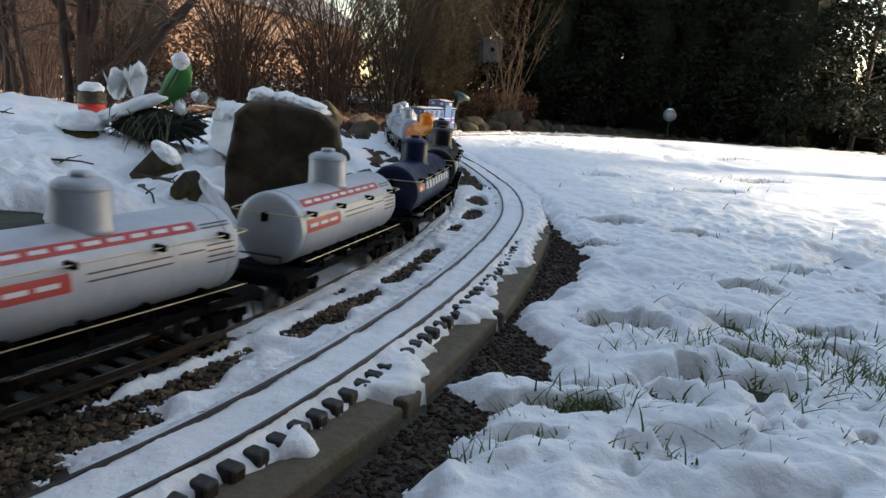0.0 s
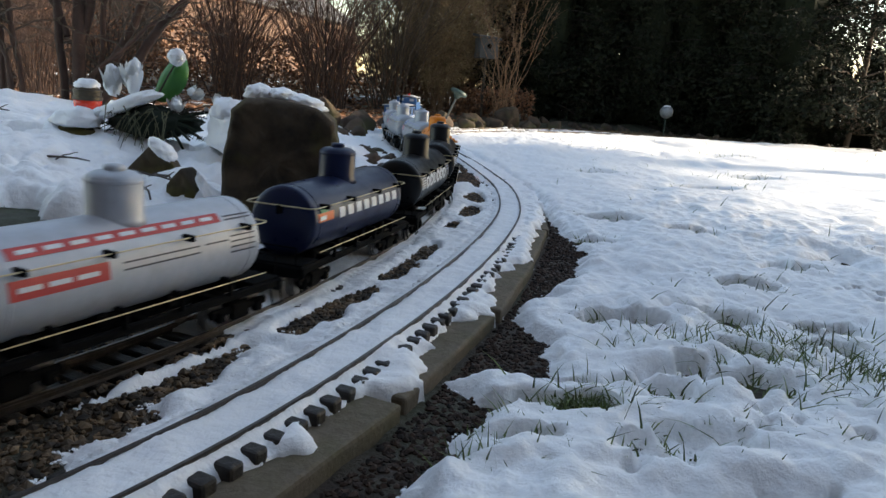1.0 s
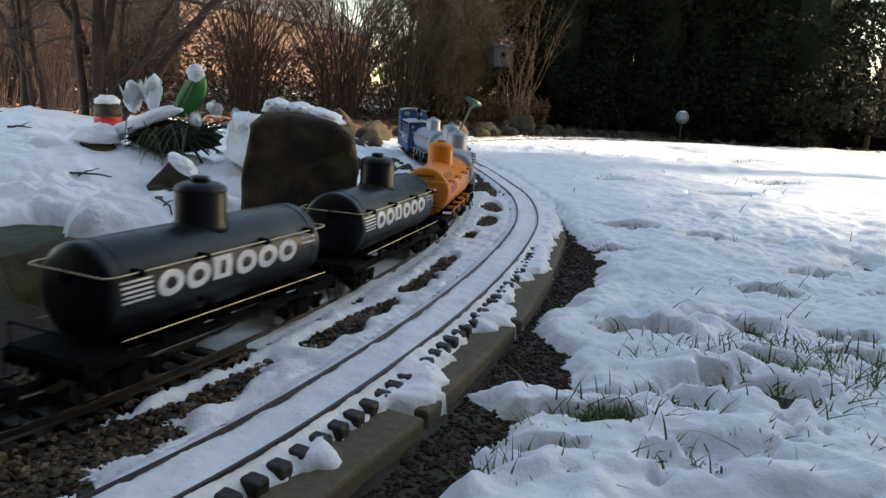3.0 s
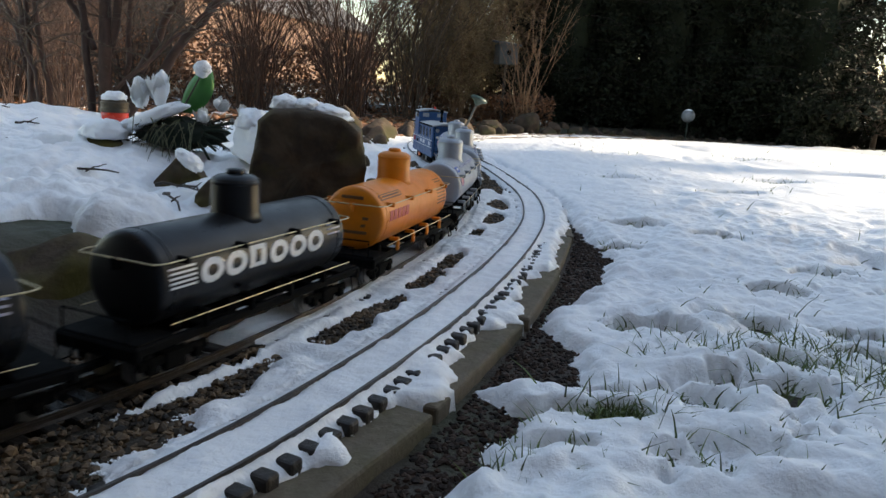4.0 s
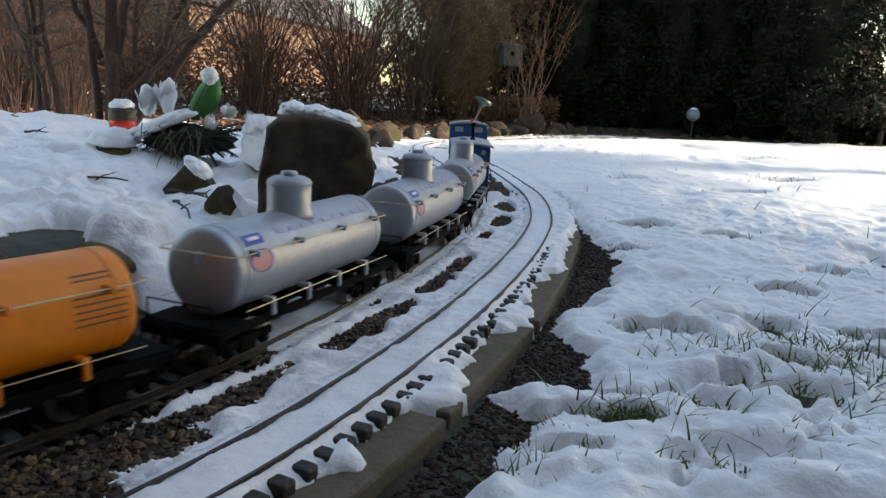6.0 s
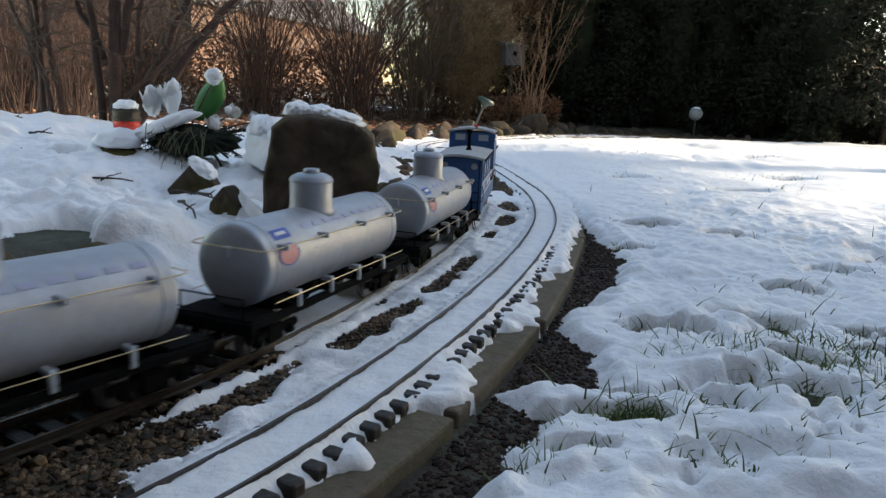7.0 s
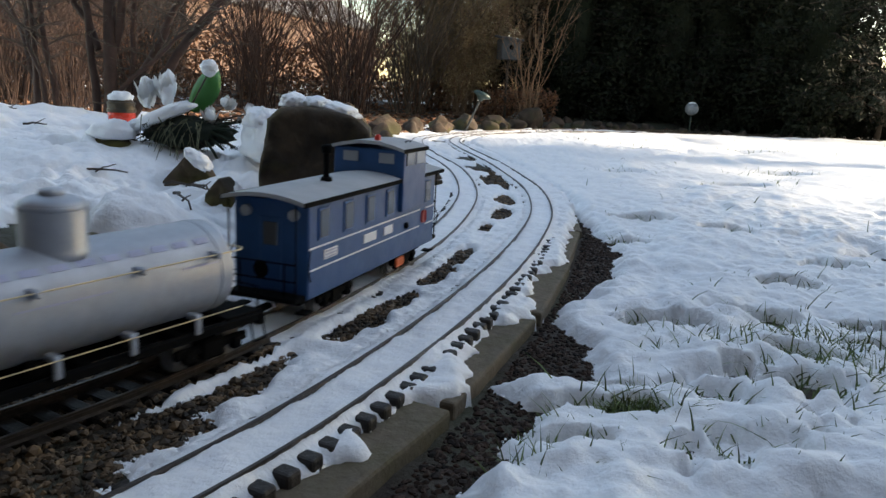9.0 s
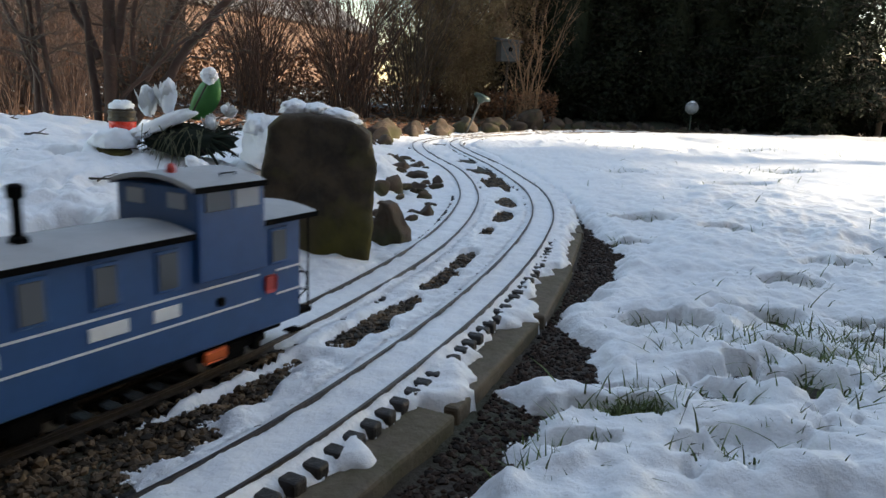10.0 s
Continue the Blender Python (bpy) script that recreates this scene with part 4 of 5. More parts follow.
# broken slabs and blocks on the slope between the boulder and the far border
ra = random.Random(21)
for k in range(34):
    c, t = along(CB, TB, 2.05 + 1.75 * ra.random() ** 1.2)
    off = .075 + .13 * ra.random()
    x, y = c[0] - t[1] * off, c[1] + t[0] * off
    w = ra.uniform(.012, .030) * (1 + .5 * (off > .13))
    st = stone("broken_stone", (w, w * ra.uniform(.4, .9), w * ra.uniform(.45, 1.0)), 200 + k, ROCK_B, detail=3, facets=9, rough=.16, label="broken brown stone half sunk in snow on the slope", group="broken stones on the slope")
    st.matrix_basis = pose(x, y, ground_at(x, y) - w * .05, ra.uniform(-35, 35), ra.uniform(-35, 35), ra.uniform(0, 360))

# snow-capped block beside the bouquet
bl = stone("stone_block", (.052, .05, .034), 81, ROCK, facets=14, label="low dark stone block under a thick cap of snow")
bl.matrix_basis = pose(-.705, 1.60, .108, 0, 0, 10)
snow_cap((.048, .046, .028), 17, pose(-.700, 1.60, .133), "thick round cap of snow on a stone block")
snow_cap((.062, .10, .075), 23, pose(-.372, 1.62, .120, 0, 6, 15), "mound of snow beside the bouquet", lump=.24)
snow_cap((.034, .05, .034), 24, pose(-.392, 1.60, .172, 0, 10, 0), "mound of snow beside the bouquet", lump=.26)

# far border of stones beyond the tracks
rb = random.Random(5)
for k in range(26):
    s = 4.05 + k * .135
    c, t = along(CB, TB, s)
    off = .17 + rb.uniform(-.02, .12)
    x, y = c[0] - t[1] * off, c[1] + t[0] * off
    w = rb.uniform(.03, .085)
    st = stone("border_stone", (w, w * .8, w * rb.uniform(.7, 1.1)), 100 + k, ROCK_B, detail=3, facets=20, rough=.10, label="brown angular border stone behind the track", group="border stones")
    st.matrix_basis = pose(x, y, ground_at(x, y, False) + w * .2, rb.uniform(-15, 15), rb.uniform(-15, 15), rb.uniform(0, 360))
for k, (x, y, w, h) in enumerate([(-.50, 3.75, .11, .13), (-.34, 3.9, .12, .10), (-.62, 3.55, .09, .09), (-.20, 4.25, .09, .09), (.60, 5.55, .10, .15), (-.05, 4.55, .10, .09), (.12, 4.85, .12, .10), (.32, 5.2, .10, .08)]):
    st = stone("border_stone", (w, w * .8, h), 140 + k, ROCK_B, detail=4, facets=20, rough=.10, label="large mossy border stone at the bend", group="border stones")
    st.matrix_basis = pose(x, y, ground_at(x, y, False) + h * .3, 0, 0, k * 50)
for k in range(26):
    x = .95 + k * .115
    y = 6.06 - .30 * max(0, x - 1.9) ** 1.2 * .6 + rb.uniform(-.05, .05)
    w = rb.uniform(.03, .06)
    st = stone("border_stone", (w, w * .8, w * .8), 170 + k, ROCK_B, detail=3, facets=20, rough=.10, label="small stone edging the lawn under the hedge", group="border stones")
    st.matrix_basis = pose(x, y, ground_at(x, y, False) + w * .1, 0, 0, rb.uniform(0, 360))

# ---- grave lantern ----
RED_GLASS = mat("red_plastic_lantern", (0.75, 0.05, 0.02), 0.25, second=(0.55, 0.03, 0.02), grain=30)
TARN = mat("tarnished_lid", (0.07, 0.055, 0.035), 0.45, 0.5, second=(0.07, 0.06, 0.05), grain=60, bump=0.3)
lan = tagged(new("lantern"), "red plastic candle lantern with a tarnished lid under snow", "lantern")
lan.matrix_basis = pose(-.834, 1.95, .124) @ Matrix.Diagonal((1, 1, .84, 1))
part("cup", lathe([(.026, 0), (.031, .004), (.033, .030), (.034, .040), (.030, .041)], 28), RED_GLASS, lan, smooth=True)
part("collar", lathe([(.0345, .040), (.0355, .042), (.0355, .050), (.0330, .052), (.033, .062), (.0345, .064), (.0345, .070), (.029, .073)], 28), TARN, lan, "tarnished metal collar", smooth=False)
part("lid", lathe([(.031, .072), (.027, .079), (.015, .085), (.006, .087)], 24), TARN, lan, smooth=True)
snow_cap((.030, .030, .018), 31, pose(-.834, 1.95, .124 + .069), "small dome of snow on a lantern")

# ---- bouquet ----
SPRUCE = mat("dark_spruce_needles", (0.010, 0.020, 0.010), 0.8, second=(0.018, 0.028, 0.014), grain=50, rand=0.5, island=True)
TWIG = mat("dark_twig", (0.05, 0.035, 0.024), 0.8, grain=60, bump=0.4)
PETAL = mat("white_cloth_petals", (0.78, 0.77, 0.75), 0.75, second=(0.62, 0.62, 0.62), grain=40, amount=0.7, bump=0.5)
GREEN_LEAF = mat("green_cloth_leaf", (0.035, 0.20, 0.035), 0.5, second=(0.02, 0.12, 0.02), grain=18, bump=0.2)
SEDGE = mat("dry_blades", (0.10, 0.11, 0.06), 0.7, second=(0.18, 0.16, 0.10), grain=30)


def tubes(paths):
    """Tapered round-ish branches from (points, radius at foot, radius at tip, sides)."""
    vs, fs = [], []
    for pts, r0, r1, sides in paths:
        base, n = len(vs), len(pts)
        for i, p in enumerate(pts):
            d = (pts[min(i + 1, n - 1)] - pts[max(i - 1, 0)])
            d = d.normalized() if d.length > 1e-9 else Vector((0, 0, 1))
            u = d.cross(Vector((.31, .52, .80)) if abs(d.z) < .95 else Vector((1, 0, 0))).normalized()
            w = d.cross(u)
            r = r0 + (r1 - r0) * i / (n - 1)
            for k in range(sides):
                a = 2 * math.pi * k / sides
                vs.append(p + (u * math.cos(a) + w * math.sin(a)) * r)
        for i in range(n - 1):
            for k in range(sides):
                a, b = base + i * sides + k, base + i * sides + (k + 1) % sides
                fs.append((a, b, b + sides, a + sides))
        fs.append(tuple(base + (n - 1) * sides + k for k in range(sides)))
    return vs, fs


def bent(a, b, sag, rnd, n=5, jitter=.06):
    a, b = Vector(a), Vector(b)
    L = (b - a).length
    out = []
    for i in range(n + 1):
        u = i / n
        p = a.lerp(b, u) + Vector((0, 0, sag * L * 4 * u * (1 - u)))
        if 0 < i < n:
            p += Vector((rnd.uniform(-1, 1), rnd.uniform(-1, 1), rnd.uniform(-1, 1))) * L * jitter / 2
        out.append(p)
    return out


bq = tagged(new("bouquet"), "snowy bouquet of white cloth flowers and dark spruce twigs", "bouquet")
bx, by, bz = -.57, 1.64, .118
bq.matrix_basis = pose(bx, by, bz)
rq = random.Random(9)
tw, nee_v, nee_f = [], [], []
for k in range(52):
    a = rq.uniform(0, 6.28)
    tip = Vector((math.cos(a) * rq.uniform(.07, .15), math.sin(a) * .06 - .01, rq.uniform(-.015, .055)))
    path = bent((rq.uniform(-.03, .03), 0, rq.uniform(0, .04)), tip, .1, rq)
    tw.append((path, .0022, .0009, 5))
    for i in range(95):
        u = rq.random() * (len(path) - 1.001)
        p = path[int(u)].lerp(path[int(u) + 1], u % 1)
        d = Vector((rq.gauss(0, 1), rq.gauss(0, 1), rq.gauss(-.3, 1))).normalized() * rq.uniform(.006, .013)
        w = d.cross(Vector((.3, .5, .8))).normalized() * .0011
        n = len(nee_v)
        nee_v += [p - w, p + w, p + d]
        nee_f.append((n, n + 1, n + 2))
tagged(obj("brushwood", *tubes(tw), TWIG, bq), kind="stuff")
tagged(obj("needles", nee_v, nee_f, SPRUCE, bq, "dark green spruce needles", smooth=False), kind="stuff")
core = bmesh.new()
bmesh.ops.create_icosphere(core, subdivisions=4, radius=1)
for v in core.verts:
    k = 1 + .30 * noise.fractal(v.co * 2.5, 1.0, 2.0, 5)
    v.co = (v.co.x * k * .095 + .01, v.co.y * k * .045, v.co.z * k * .034 + .022)
part("wreath_core", core, SPRUCE, bq, "dark tangled wreath base", smooth=True)
for k in range(26):
    a = (rq.uniform(-.07, .06), rq.uniform(-.06, -.02), rq.uniform(.03, .06))
    b = bent(a, (a[0] + rq.uniform(-.06, .04), a[1] - rq.uniform(.01, .04), rq.uniform(-.05, -.01)), .16, rq, 5, .02)
    obj("blade", *tubes([(b, .0014, .0005, 4)]), SEDGE, bq, "drooping dry grass blade")


def flower(x, y, z, r, tilt, turn, cups=7, snow=True, stretch=1.0, tuft=.40):
    head = None
    for k in range(cups):
        bm = bmesh.new()
        n, m = 6, 5
        g = []
        for i in range(n + 1):
            u = i / n
            row = []
            for j in range(m + 1):
                v = -1 + 2 * j / m
                wd = .52 * r * math.sin(math.pi * min(.93, .12 + .80 * u))
                row.append(bm.verts.new((v * wd, r * (.10 + .55 * u + .10 * u * u) + .01 * r * math.sin(9 * v), r * (.9 * u ** 1.4 + .10 * v * v + .06 * math.sin(7 * u + 5 * v)))))
            g.append(row)
        for i in range(n):
            for j in range(m):
                bm.faces.new((g[i][j], g[i][j + 1], g[i + 1][j + 1], g[i + 1][j]))
        bmesh.ops.solidify(bm, geom=list(bm.faces), thickness=.0012)
        m4 = pose(x, y, z, tilt, 0, turn) @ pose(0, 0, 0, 0, 0, 360 / cups * k + (15 if k % 2 else 0)) @ pose(0, 0, 0, 12 if k % 2 else -4, 0, 0) @ Matrix.Diagonal((1, 1, stretch, 1))
        part("petal", bm, PETAL, bq, "snow-dusted white petal", smooth=True, local=m4)
    if snow:
        bm = bmesh.new()
        bmesh.ops.create_icosphere(bm, subdivisions=3, radius=1)
        for v in bm.verts:
            v.co = v.co * (1 + .22 * noise.fractal(v.co * 2.2 + Vector((x * 90, z * 70, 0)), 1.0, 2.0, 4)) * r * tuft
        part("snow_tuft", bm, SNOW, bq, smooth=True, local=pose(x, y, z + r * .55 * stretch, tilt, 0, 0) @ Matrix.Diagonal((1, 1, stretch, 1)))


flower(-.079, .01, .072, .029, 6, 20, 9, stretch=1.9, tuft=.62)
flower(-.033, .005, .080, .029, -8, 80, 11, stretch=2.1, tuft=.62)
flower(.055, .012, .150, .019, 30, 30, 8, tuft=.95)
flower(.089, .005, .076, .022, 50, 140, 8, stretch=1.2)
flower(.066, -.02, .042, .024, 30, 200, 8, stretch=1.5)
flower(.146, -.01, .066, .018, 35, 30, 8, stretch=1.3)
flower(.125, -.015, .052, .010, 70, 30, 6, snow=False)
stems = [(bent((-.01, 0, .02), e, .02, rq, 5, .02), .0020, .0016, 6) for e in ((-.079, .01, .08), (-.033, .005, .085), (.055, .012, .152), (.089, 0, .078), (.066, -.02, .05), (.146, -.01, .068), (.125, -.015, .052))]
obj("stems", *tubes(stems), TWIG, bq)
for k in range(5):
    tail = bent((.02, -.02, .012 + .010 * k), (.135 - .012 * k, -.02 - .006 * k, .052 - .020 * k), .05, rq, 5, .03)
    obj("spray", *tubes([(tail, .006, .0025, 6)]), SPRUCE, bq, "dark evergreen spray")
lv, lf = [], []
for i in range(11):
    u = i / 10
    for j in range(7):
        v = -1 + 2 * j / 6
        wd = .030 * math.sin(math.pi * (.08 + .88 * u)) ** .75
        lv.append((.016 + v * wd * .92 + .044 * u + .006 * math.sin(3 * u), .010 + .012 * abs(v) + .016 * u * u + .004 * math.sin(6 * u + v), .066 + .095 * u + v * wd * -.30))
for i in range(10):
    for j in range(6):
        lf.append((i * 7 + j, i * 7 + j + 1, (i + 1) * 7 + j + 1, (i + 1) * 7 + j))
leaf = obj("leaf", lv, lf, GREEN_LEAF, bq, "large bright green cloth leaf")
leaf.modifiers.new("thickness", "SOLIDIFY").thickness = .0012
snow_cap((.078, .034, .020), 37, pose(bx - .040, by - .020, bz + .050, 0, -24, 0), "pillow of snow on the bouquet")
snow_cap((.034, .03, .014), 38, pose(bx - .098, by - .015, bz + .030, 0, -30, 0), "pillow of snow on the bouquet")

# dead twigs lying on the snow of the bank
for k, (x, y, l, r) in enumerate([(-.62, 1.33, .11, 12), (-.47, 1.36, .10, -25), (-.95, 1.75, .05, 20), (-.88, 1.50, .06, 5), (-.42, 1.30, .09, -50), (-1.15, 2.0, .05, 80), (-.40, 1.14, .16, -62)]):
    z = ground_at(x, y)
    rr = random.Random(k)
    d = Vector((math.cos(radians(r)), math.sin(radians(r)), 0)) * l / 2
    c = Vector((x, y, z + .004))
    ps = [(bent(c - d, c + d, .05, rr), .0028, .0012, 6), (bent(c, c + d * .5 + Vector((.0, .02, .012)), .05, rr), .0016, .0007, 5)]
    tagged(obj("fallen_twig", *tubes(ps), TWIG), "dead twig lying on snow", "twig", group="fallen twigs")


# ---- shrubs and trees behind ----
BARK_R = mat("red_brown_bark", (0.070, 0.034, 0.022), 0.8, second=(0.034, 0.018, 0.012), grain=30, bump=0.6, rand=0.2)
BARK_G = mat("grey_brown_bark", (0.10, 0.070, 0.048), 0.85, second=(0.042, 0.031, 0.023), grain=30, bump=0.6, rand=0.2)
# darker bark, used for the branches within the conifers
BARK_D = mat("dark_branch_bark", (0.028, 0.020, 0.015), 0.85, second=(0.018, 0.013, 0.010), grain=30)
BARK_O = mat("tan_bark", (0.20, 0.115, 0.062), 0.75, second=(0.13, 0.072, 0.038), grain=30, bump=0.4)
OLIVE = mat("olive_foliage", (0.20, 0.145, 0.066), 0.6, second=(0.22, 0.135, 0.068), grain=12, rand=0.5, island=True)
COPPER = mat("withered_beech_leaves", (0.19, 0.082, 0.036), 0.65, second=(0.10, 0.045, 0.022), grain=10, rand=0.6, island=True)
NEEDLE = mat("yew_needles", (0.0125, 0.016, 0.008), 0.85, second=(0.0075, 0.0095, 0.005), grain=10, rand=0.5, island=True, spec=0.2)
HOLLY = mat("glossy_leaves", (0.014, 0.020, 0.010), 0.72, second=(0.012, 0.018, 0.009), grain=20, rand=0.4, island=True)
BRICK_W = mat("brick_wall_far", (0.135, 0.076, 0.052), 0.85, second=(0.095, 0.056, 0.042), grain=6, bump=0.3)
SLATE = mat("slate_roof_far", (0.13, 0.12, 0.12), 0.7, second=(0.09, 0.085, 0.085), grain=5)
PLASTER = mat("grey_render", (0.34, 0.32, 0.29), 0.85, second=(0.28, 0.26, 0.24), grain=4, bump=0.2)


def shrub(name, seed, label, material, stems=12, height=2.0, spread=.6, r=.010, sides=6, twigs=3, category="shrub", lean=(0, 0), leaf=None, leaf_count=0, leaf_size=.02, side_shoots=6):
    """Many-stemmed bare shrub: stems fan out from one foot, each with side shoots and twigs."""
    rnd = random.Random(seed)
    thing = tagged(new(name), label, category, group="bare shrubs behind the garden")
    big, small, tips = [], [], []
    for k in range(stems):
        a = 2.399 * k + rnd.uniform(-.4, .4)
        out = spread * (k + .5) ** .5 / stems ** .5
        h = height * rnd.uniform(.7, 1.1)
        foot = Vector((math.cos(a) * (.03 + out * .07), math.sin(a) * (.03 + out * .07), -.03))
        tip = Vector((math.cos(a) * out + rnd.gauss(0, .16) * h, math.sin(a) * out + lean[1] * h, h))
        path = bent(foot, tip, .0, rnd, 8, .045)
        for i, p in enumerate(path):
            u = i / 8
            p += Vector((-math.cos(a), -math.sin(a), 0)) * out * .25 * math.sin(math.pi * u)
        rr = r * rnd.uniform(.6, 1.3)
        big.append((path, rr, rr * .22, sides))
        for j in range(int(side_shoots + 3 * rnd.random())):
            u = rnd.uniform(.12, .92) * 7.99
            p = path[int(u)].lerp(path[int(u) + 1], u % 1)
            b = a + rnd.uniform(-1.6, 1.6)
            l = height * rnd.uniform(.16, .36)
            q = p + Vector((math.cos(b) * l * .55, math.sin(b) * l * .55, l * rnd.uniform(.35, .95)))
            sp = bent(p, q, .03, rnd, 4, .08)
            small.append((sp, rr * .38, rr * .12, 4))
            for _ in range(twigs):
                v = rnd.uniform(.2, .98) * 3.99
                p2 = sp[int(v)].lerp(sp[int(v) + 1], v % 1)
                l2 = l * rnd.uniform(.25, .55)
                c = rnd.uniform(0, 6.28)
                q2 = p2 + Vector((math.cos(c) * l2 * .6, math.sin(c) * l2 * .6, l2 * rnd.uniform(.1, .9)))
                small.append((bent(p2, q2, .03, rnd, 3, .1), rr * .20, rr * .09, 3))
                tips.append((p2, q2))
    for b in big:
        obj("stem", *tubes([b]), material, thing)
    tagged(obj("brushwood", *tubes(small), material, thing), kind="stuff")
    if leaf:
        vs, fs = [], []
        for _ in range(leaf_count):
            p2, q2 = rnd.choice(tips)
            p = p2.lerp(q2, rnd.uniform(0, 1.1)) + Vector((rnd.gauss(0, .02), rnd.gauss(0, .02), rnd.gauss(0, .02)))
            leaf_quad(vs, fs, p, leaf_size * rnd.uniform(.6, 1.3), rnd)
        tagged(obj("foliage", vs, fs, leaf, thing), kind="stuff")
    return thing


def leaf_quad(vs, fs, p, l, rnd, narrow=.5):
    d = Vector((rnd.gauss(0, 1), rnd.gauss(0, 1), rnd.gauss(-.2, .8))).normalized()
    w = d.cross(Vector((rnd.gauss(0, 1), rnd.gauss(0, 1), rnd.gauss(0, 1)))).normalized() * l * narrow * .5
    n = len(vs)
    k = d.cross(w).normalized() * l * .12
    vs += [p, p + d * l * .5 + w + k, p + d * l, p + d * l * .5 - w + k]
    fs += [(n, n + 1, n + 2), (n, n + 2, n + 3)]


def put(thing, x, y, turn=0, size=1.0):
    thing.matrix_basis = pose(x, y, ground_at(x, y, False), 0, 0, turn) @ Matrix.Scale(size, 4)
    return thing


# thick old stems on the bank
def old_tree():
    thing = tagged(new("old_shrub"), "old many-stemmed shrub with dark trunks on the snowy bank", "shrub")
    rnd = random.Random(77)
    limbs = [((0, 0, -.05), (.02, .05, .9), .024), ((.02, 0, -.05), (.33, .05, .36), .022), ((.33, .05, .36), (.62, .05, .70), .015), ((.02, .02, -.03), (.22, .1, .42), .020), ((.22, .1, .42), (.36, .12, .80), .014),
             ((0, 0, .18), (.13, .05, .70), .016), ((-.03, 0, -.04), (-.10, .02, .9), .014), ((-.10, -.10, -.05), (-.22, -.08, .60), .011), ((-.12, -.12, -.05), (-.26, -.10, .62), .009), ((-.16, -.10, -.05), (-.25, -.05, .70), .010),
             ((-.02, 0, .25), (-.30, .1, .75), .012), ((.05, 0, .12), (.42, -.05, .42), .008), ((-.20, .05, -.05), (-.48, .1, .7), .011), ((.06, .03, .1), (.16, .05, .8), .010)]
    sm = []
    for a, b, r in limbs:
        path = bent(a, b, .02, rnd, 7, .04)
        vs, fs = tubes([(path, r, r * .62, 9)])
        obj("limb", vs, fs, BARK_R, thing)
        for j in range(9):
            u = rnd.uniform(.25, 1) * 6.99
            p = path[int(u)].lerp(path[int(u) + 1], u % 1)
            c, l = rnd.uniform(0, 6.28), rnd.uniform(.12, .38)
            q = p + Vector((math.cos(c) * l * .8, math.sin(c) * l * .5, l * rnd.uniform(-.1, .9)))
            sp = bent(p, q, .04, rnd, 5, .1)
            sm.append((sp, .0036, .0012, 5))
            for _ in range(4):
                v = rnd.uniform(.1, .98) * 4.99
                p2 = sp[int(v)].lerp(sp[int(v) + 1], v % 1)
                c, l2 = rnd.uniform(0, 6.28), l * rnd.uniform(.3, .7)
                sm.append((bent(p2, p2 + Vector((math.cos(c) * l2, math.sin(c) * l2 * .6, l2 * rnd.uniform(-.2, .8))), .03, rnd, 4, .1), .0017, .0006, 4))
    tagged(obj("brushwood", *tubes(sm), BARK_G, thing), kind="stuff")
    return thing


put(old_tree(), -1.17, 2.62)

kinds = [shrub("bare_shrub", 1, "bare red-brown shrub with many arching stems", BARK_R, 30, 1.8, 1.5, .0055, twigs=5, side_shoots=7),
         shrub("bare_shrub", 2, "bare red-brown shrub with many arching stems", BARK_R, 34, 1.6, 1.7, .0050, twigs=5, side_shoots=7),
         shrub("bare_shrub", 3, "bare grey-brown shrub with a dense tangle of twigs", BARK_G, 26, 1.8, 1.2, .0055, twigs=6, side_shoots=8),
         shrub("bare_shrub", 4, "bare red-brown shrub with withered copper leaves", BARK_R, 18, 1.5, .9, .006, leaf=COPPER, leaf_count=1500, leaf_size=.03)]
put(kinds[0], -1.35, 5.4, 20)
put(kinds[1], -.72, 5.5, 70)
put(kinds[2], -.30, 5.9, 0)
put(kinds[3], -2.3, 5.6, 10)
rk = random.Random(4)
for k, x, y, s in ((0, -2.9, 4.6, .9), (1, -3.2, 5.6, 1), (1, -2.2, 4.5, .8), (0, -3.9, 6.5, 1.1), (3, -3.2, 6.6, 1.0), (1, -1.7, 6.8, 1), (2, -2.6, 6.9, 1.1), (3, -1.9, 7.4, 1.0), (0, -.9, 7.0, 1.0),
                   (2, -4.6, 5.9, 1.1), (1, -2.1, 3.7, .7), (0, -1.72, 3.5, .5), (3, -4.5, 7.5, 1.2), (2, -.9, 6.6, .8), (0, -2.7, 3.8, .8), (1, -5.4, 7.0, 1.2)):
    c = copy_thing(kinds[k], pose(0, 0, 0))
    put(c, x, y, rk.uniform(0, 360), s)

# olive, denser bushes before the hedge
olive = shrub("evergreen_bush", 8, "dense olive-brown bush with fine upright twigs", BARK_O, 30, 1.5, .62, .0045, twigs=6, leaf=OLIVE, leaf_count=13000, leaf_size=.022, category="bush")
put(olive, .02, 6.35, 0, 1.0)
for x, y, s, t in ((-.30, 6.5, .95, 100), (.38, 6.9, 1.15, 200), (.10, 6.0, .62, 40), (.75, 7.1, 1.2, 300), (-.12, 6.9, 1.15, 20), (.22, 6.6, 1.1, 250)):
    put(copy_thing(olive, pose(0, 0, 0)), x, y, t, s)

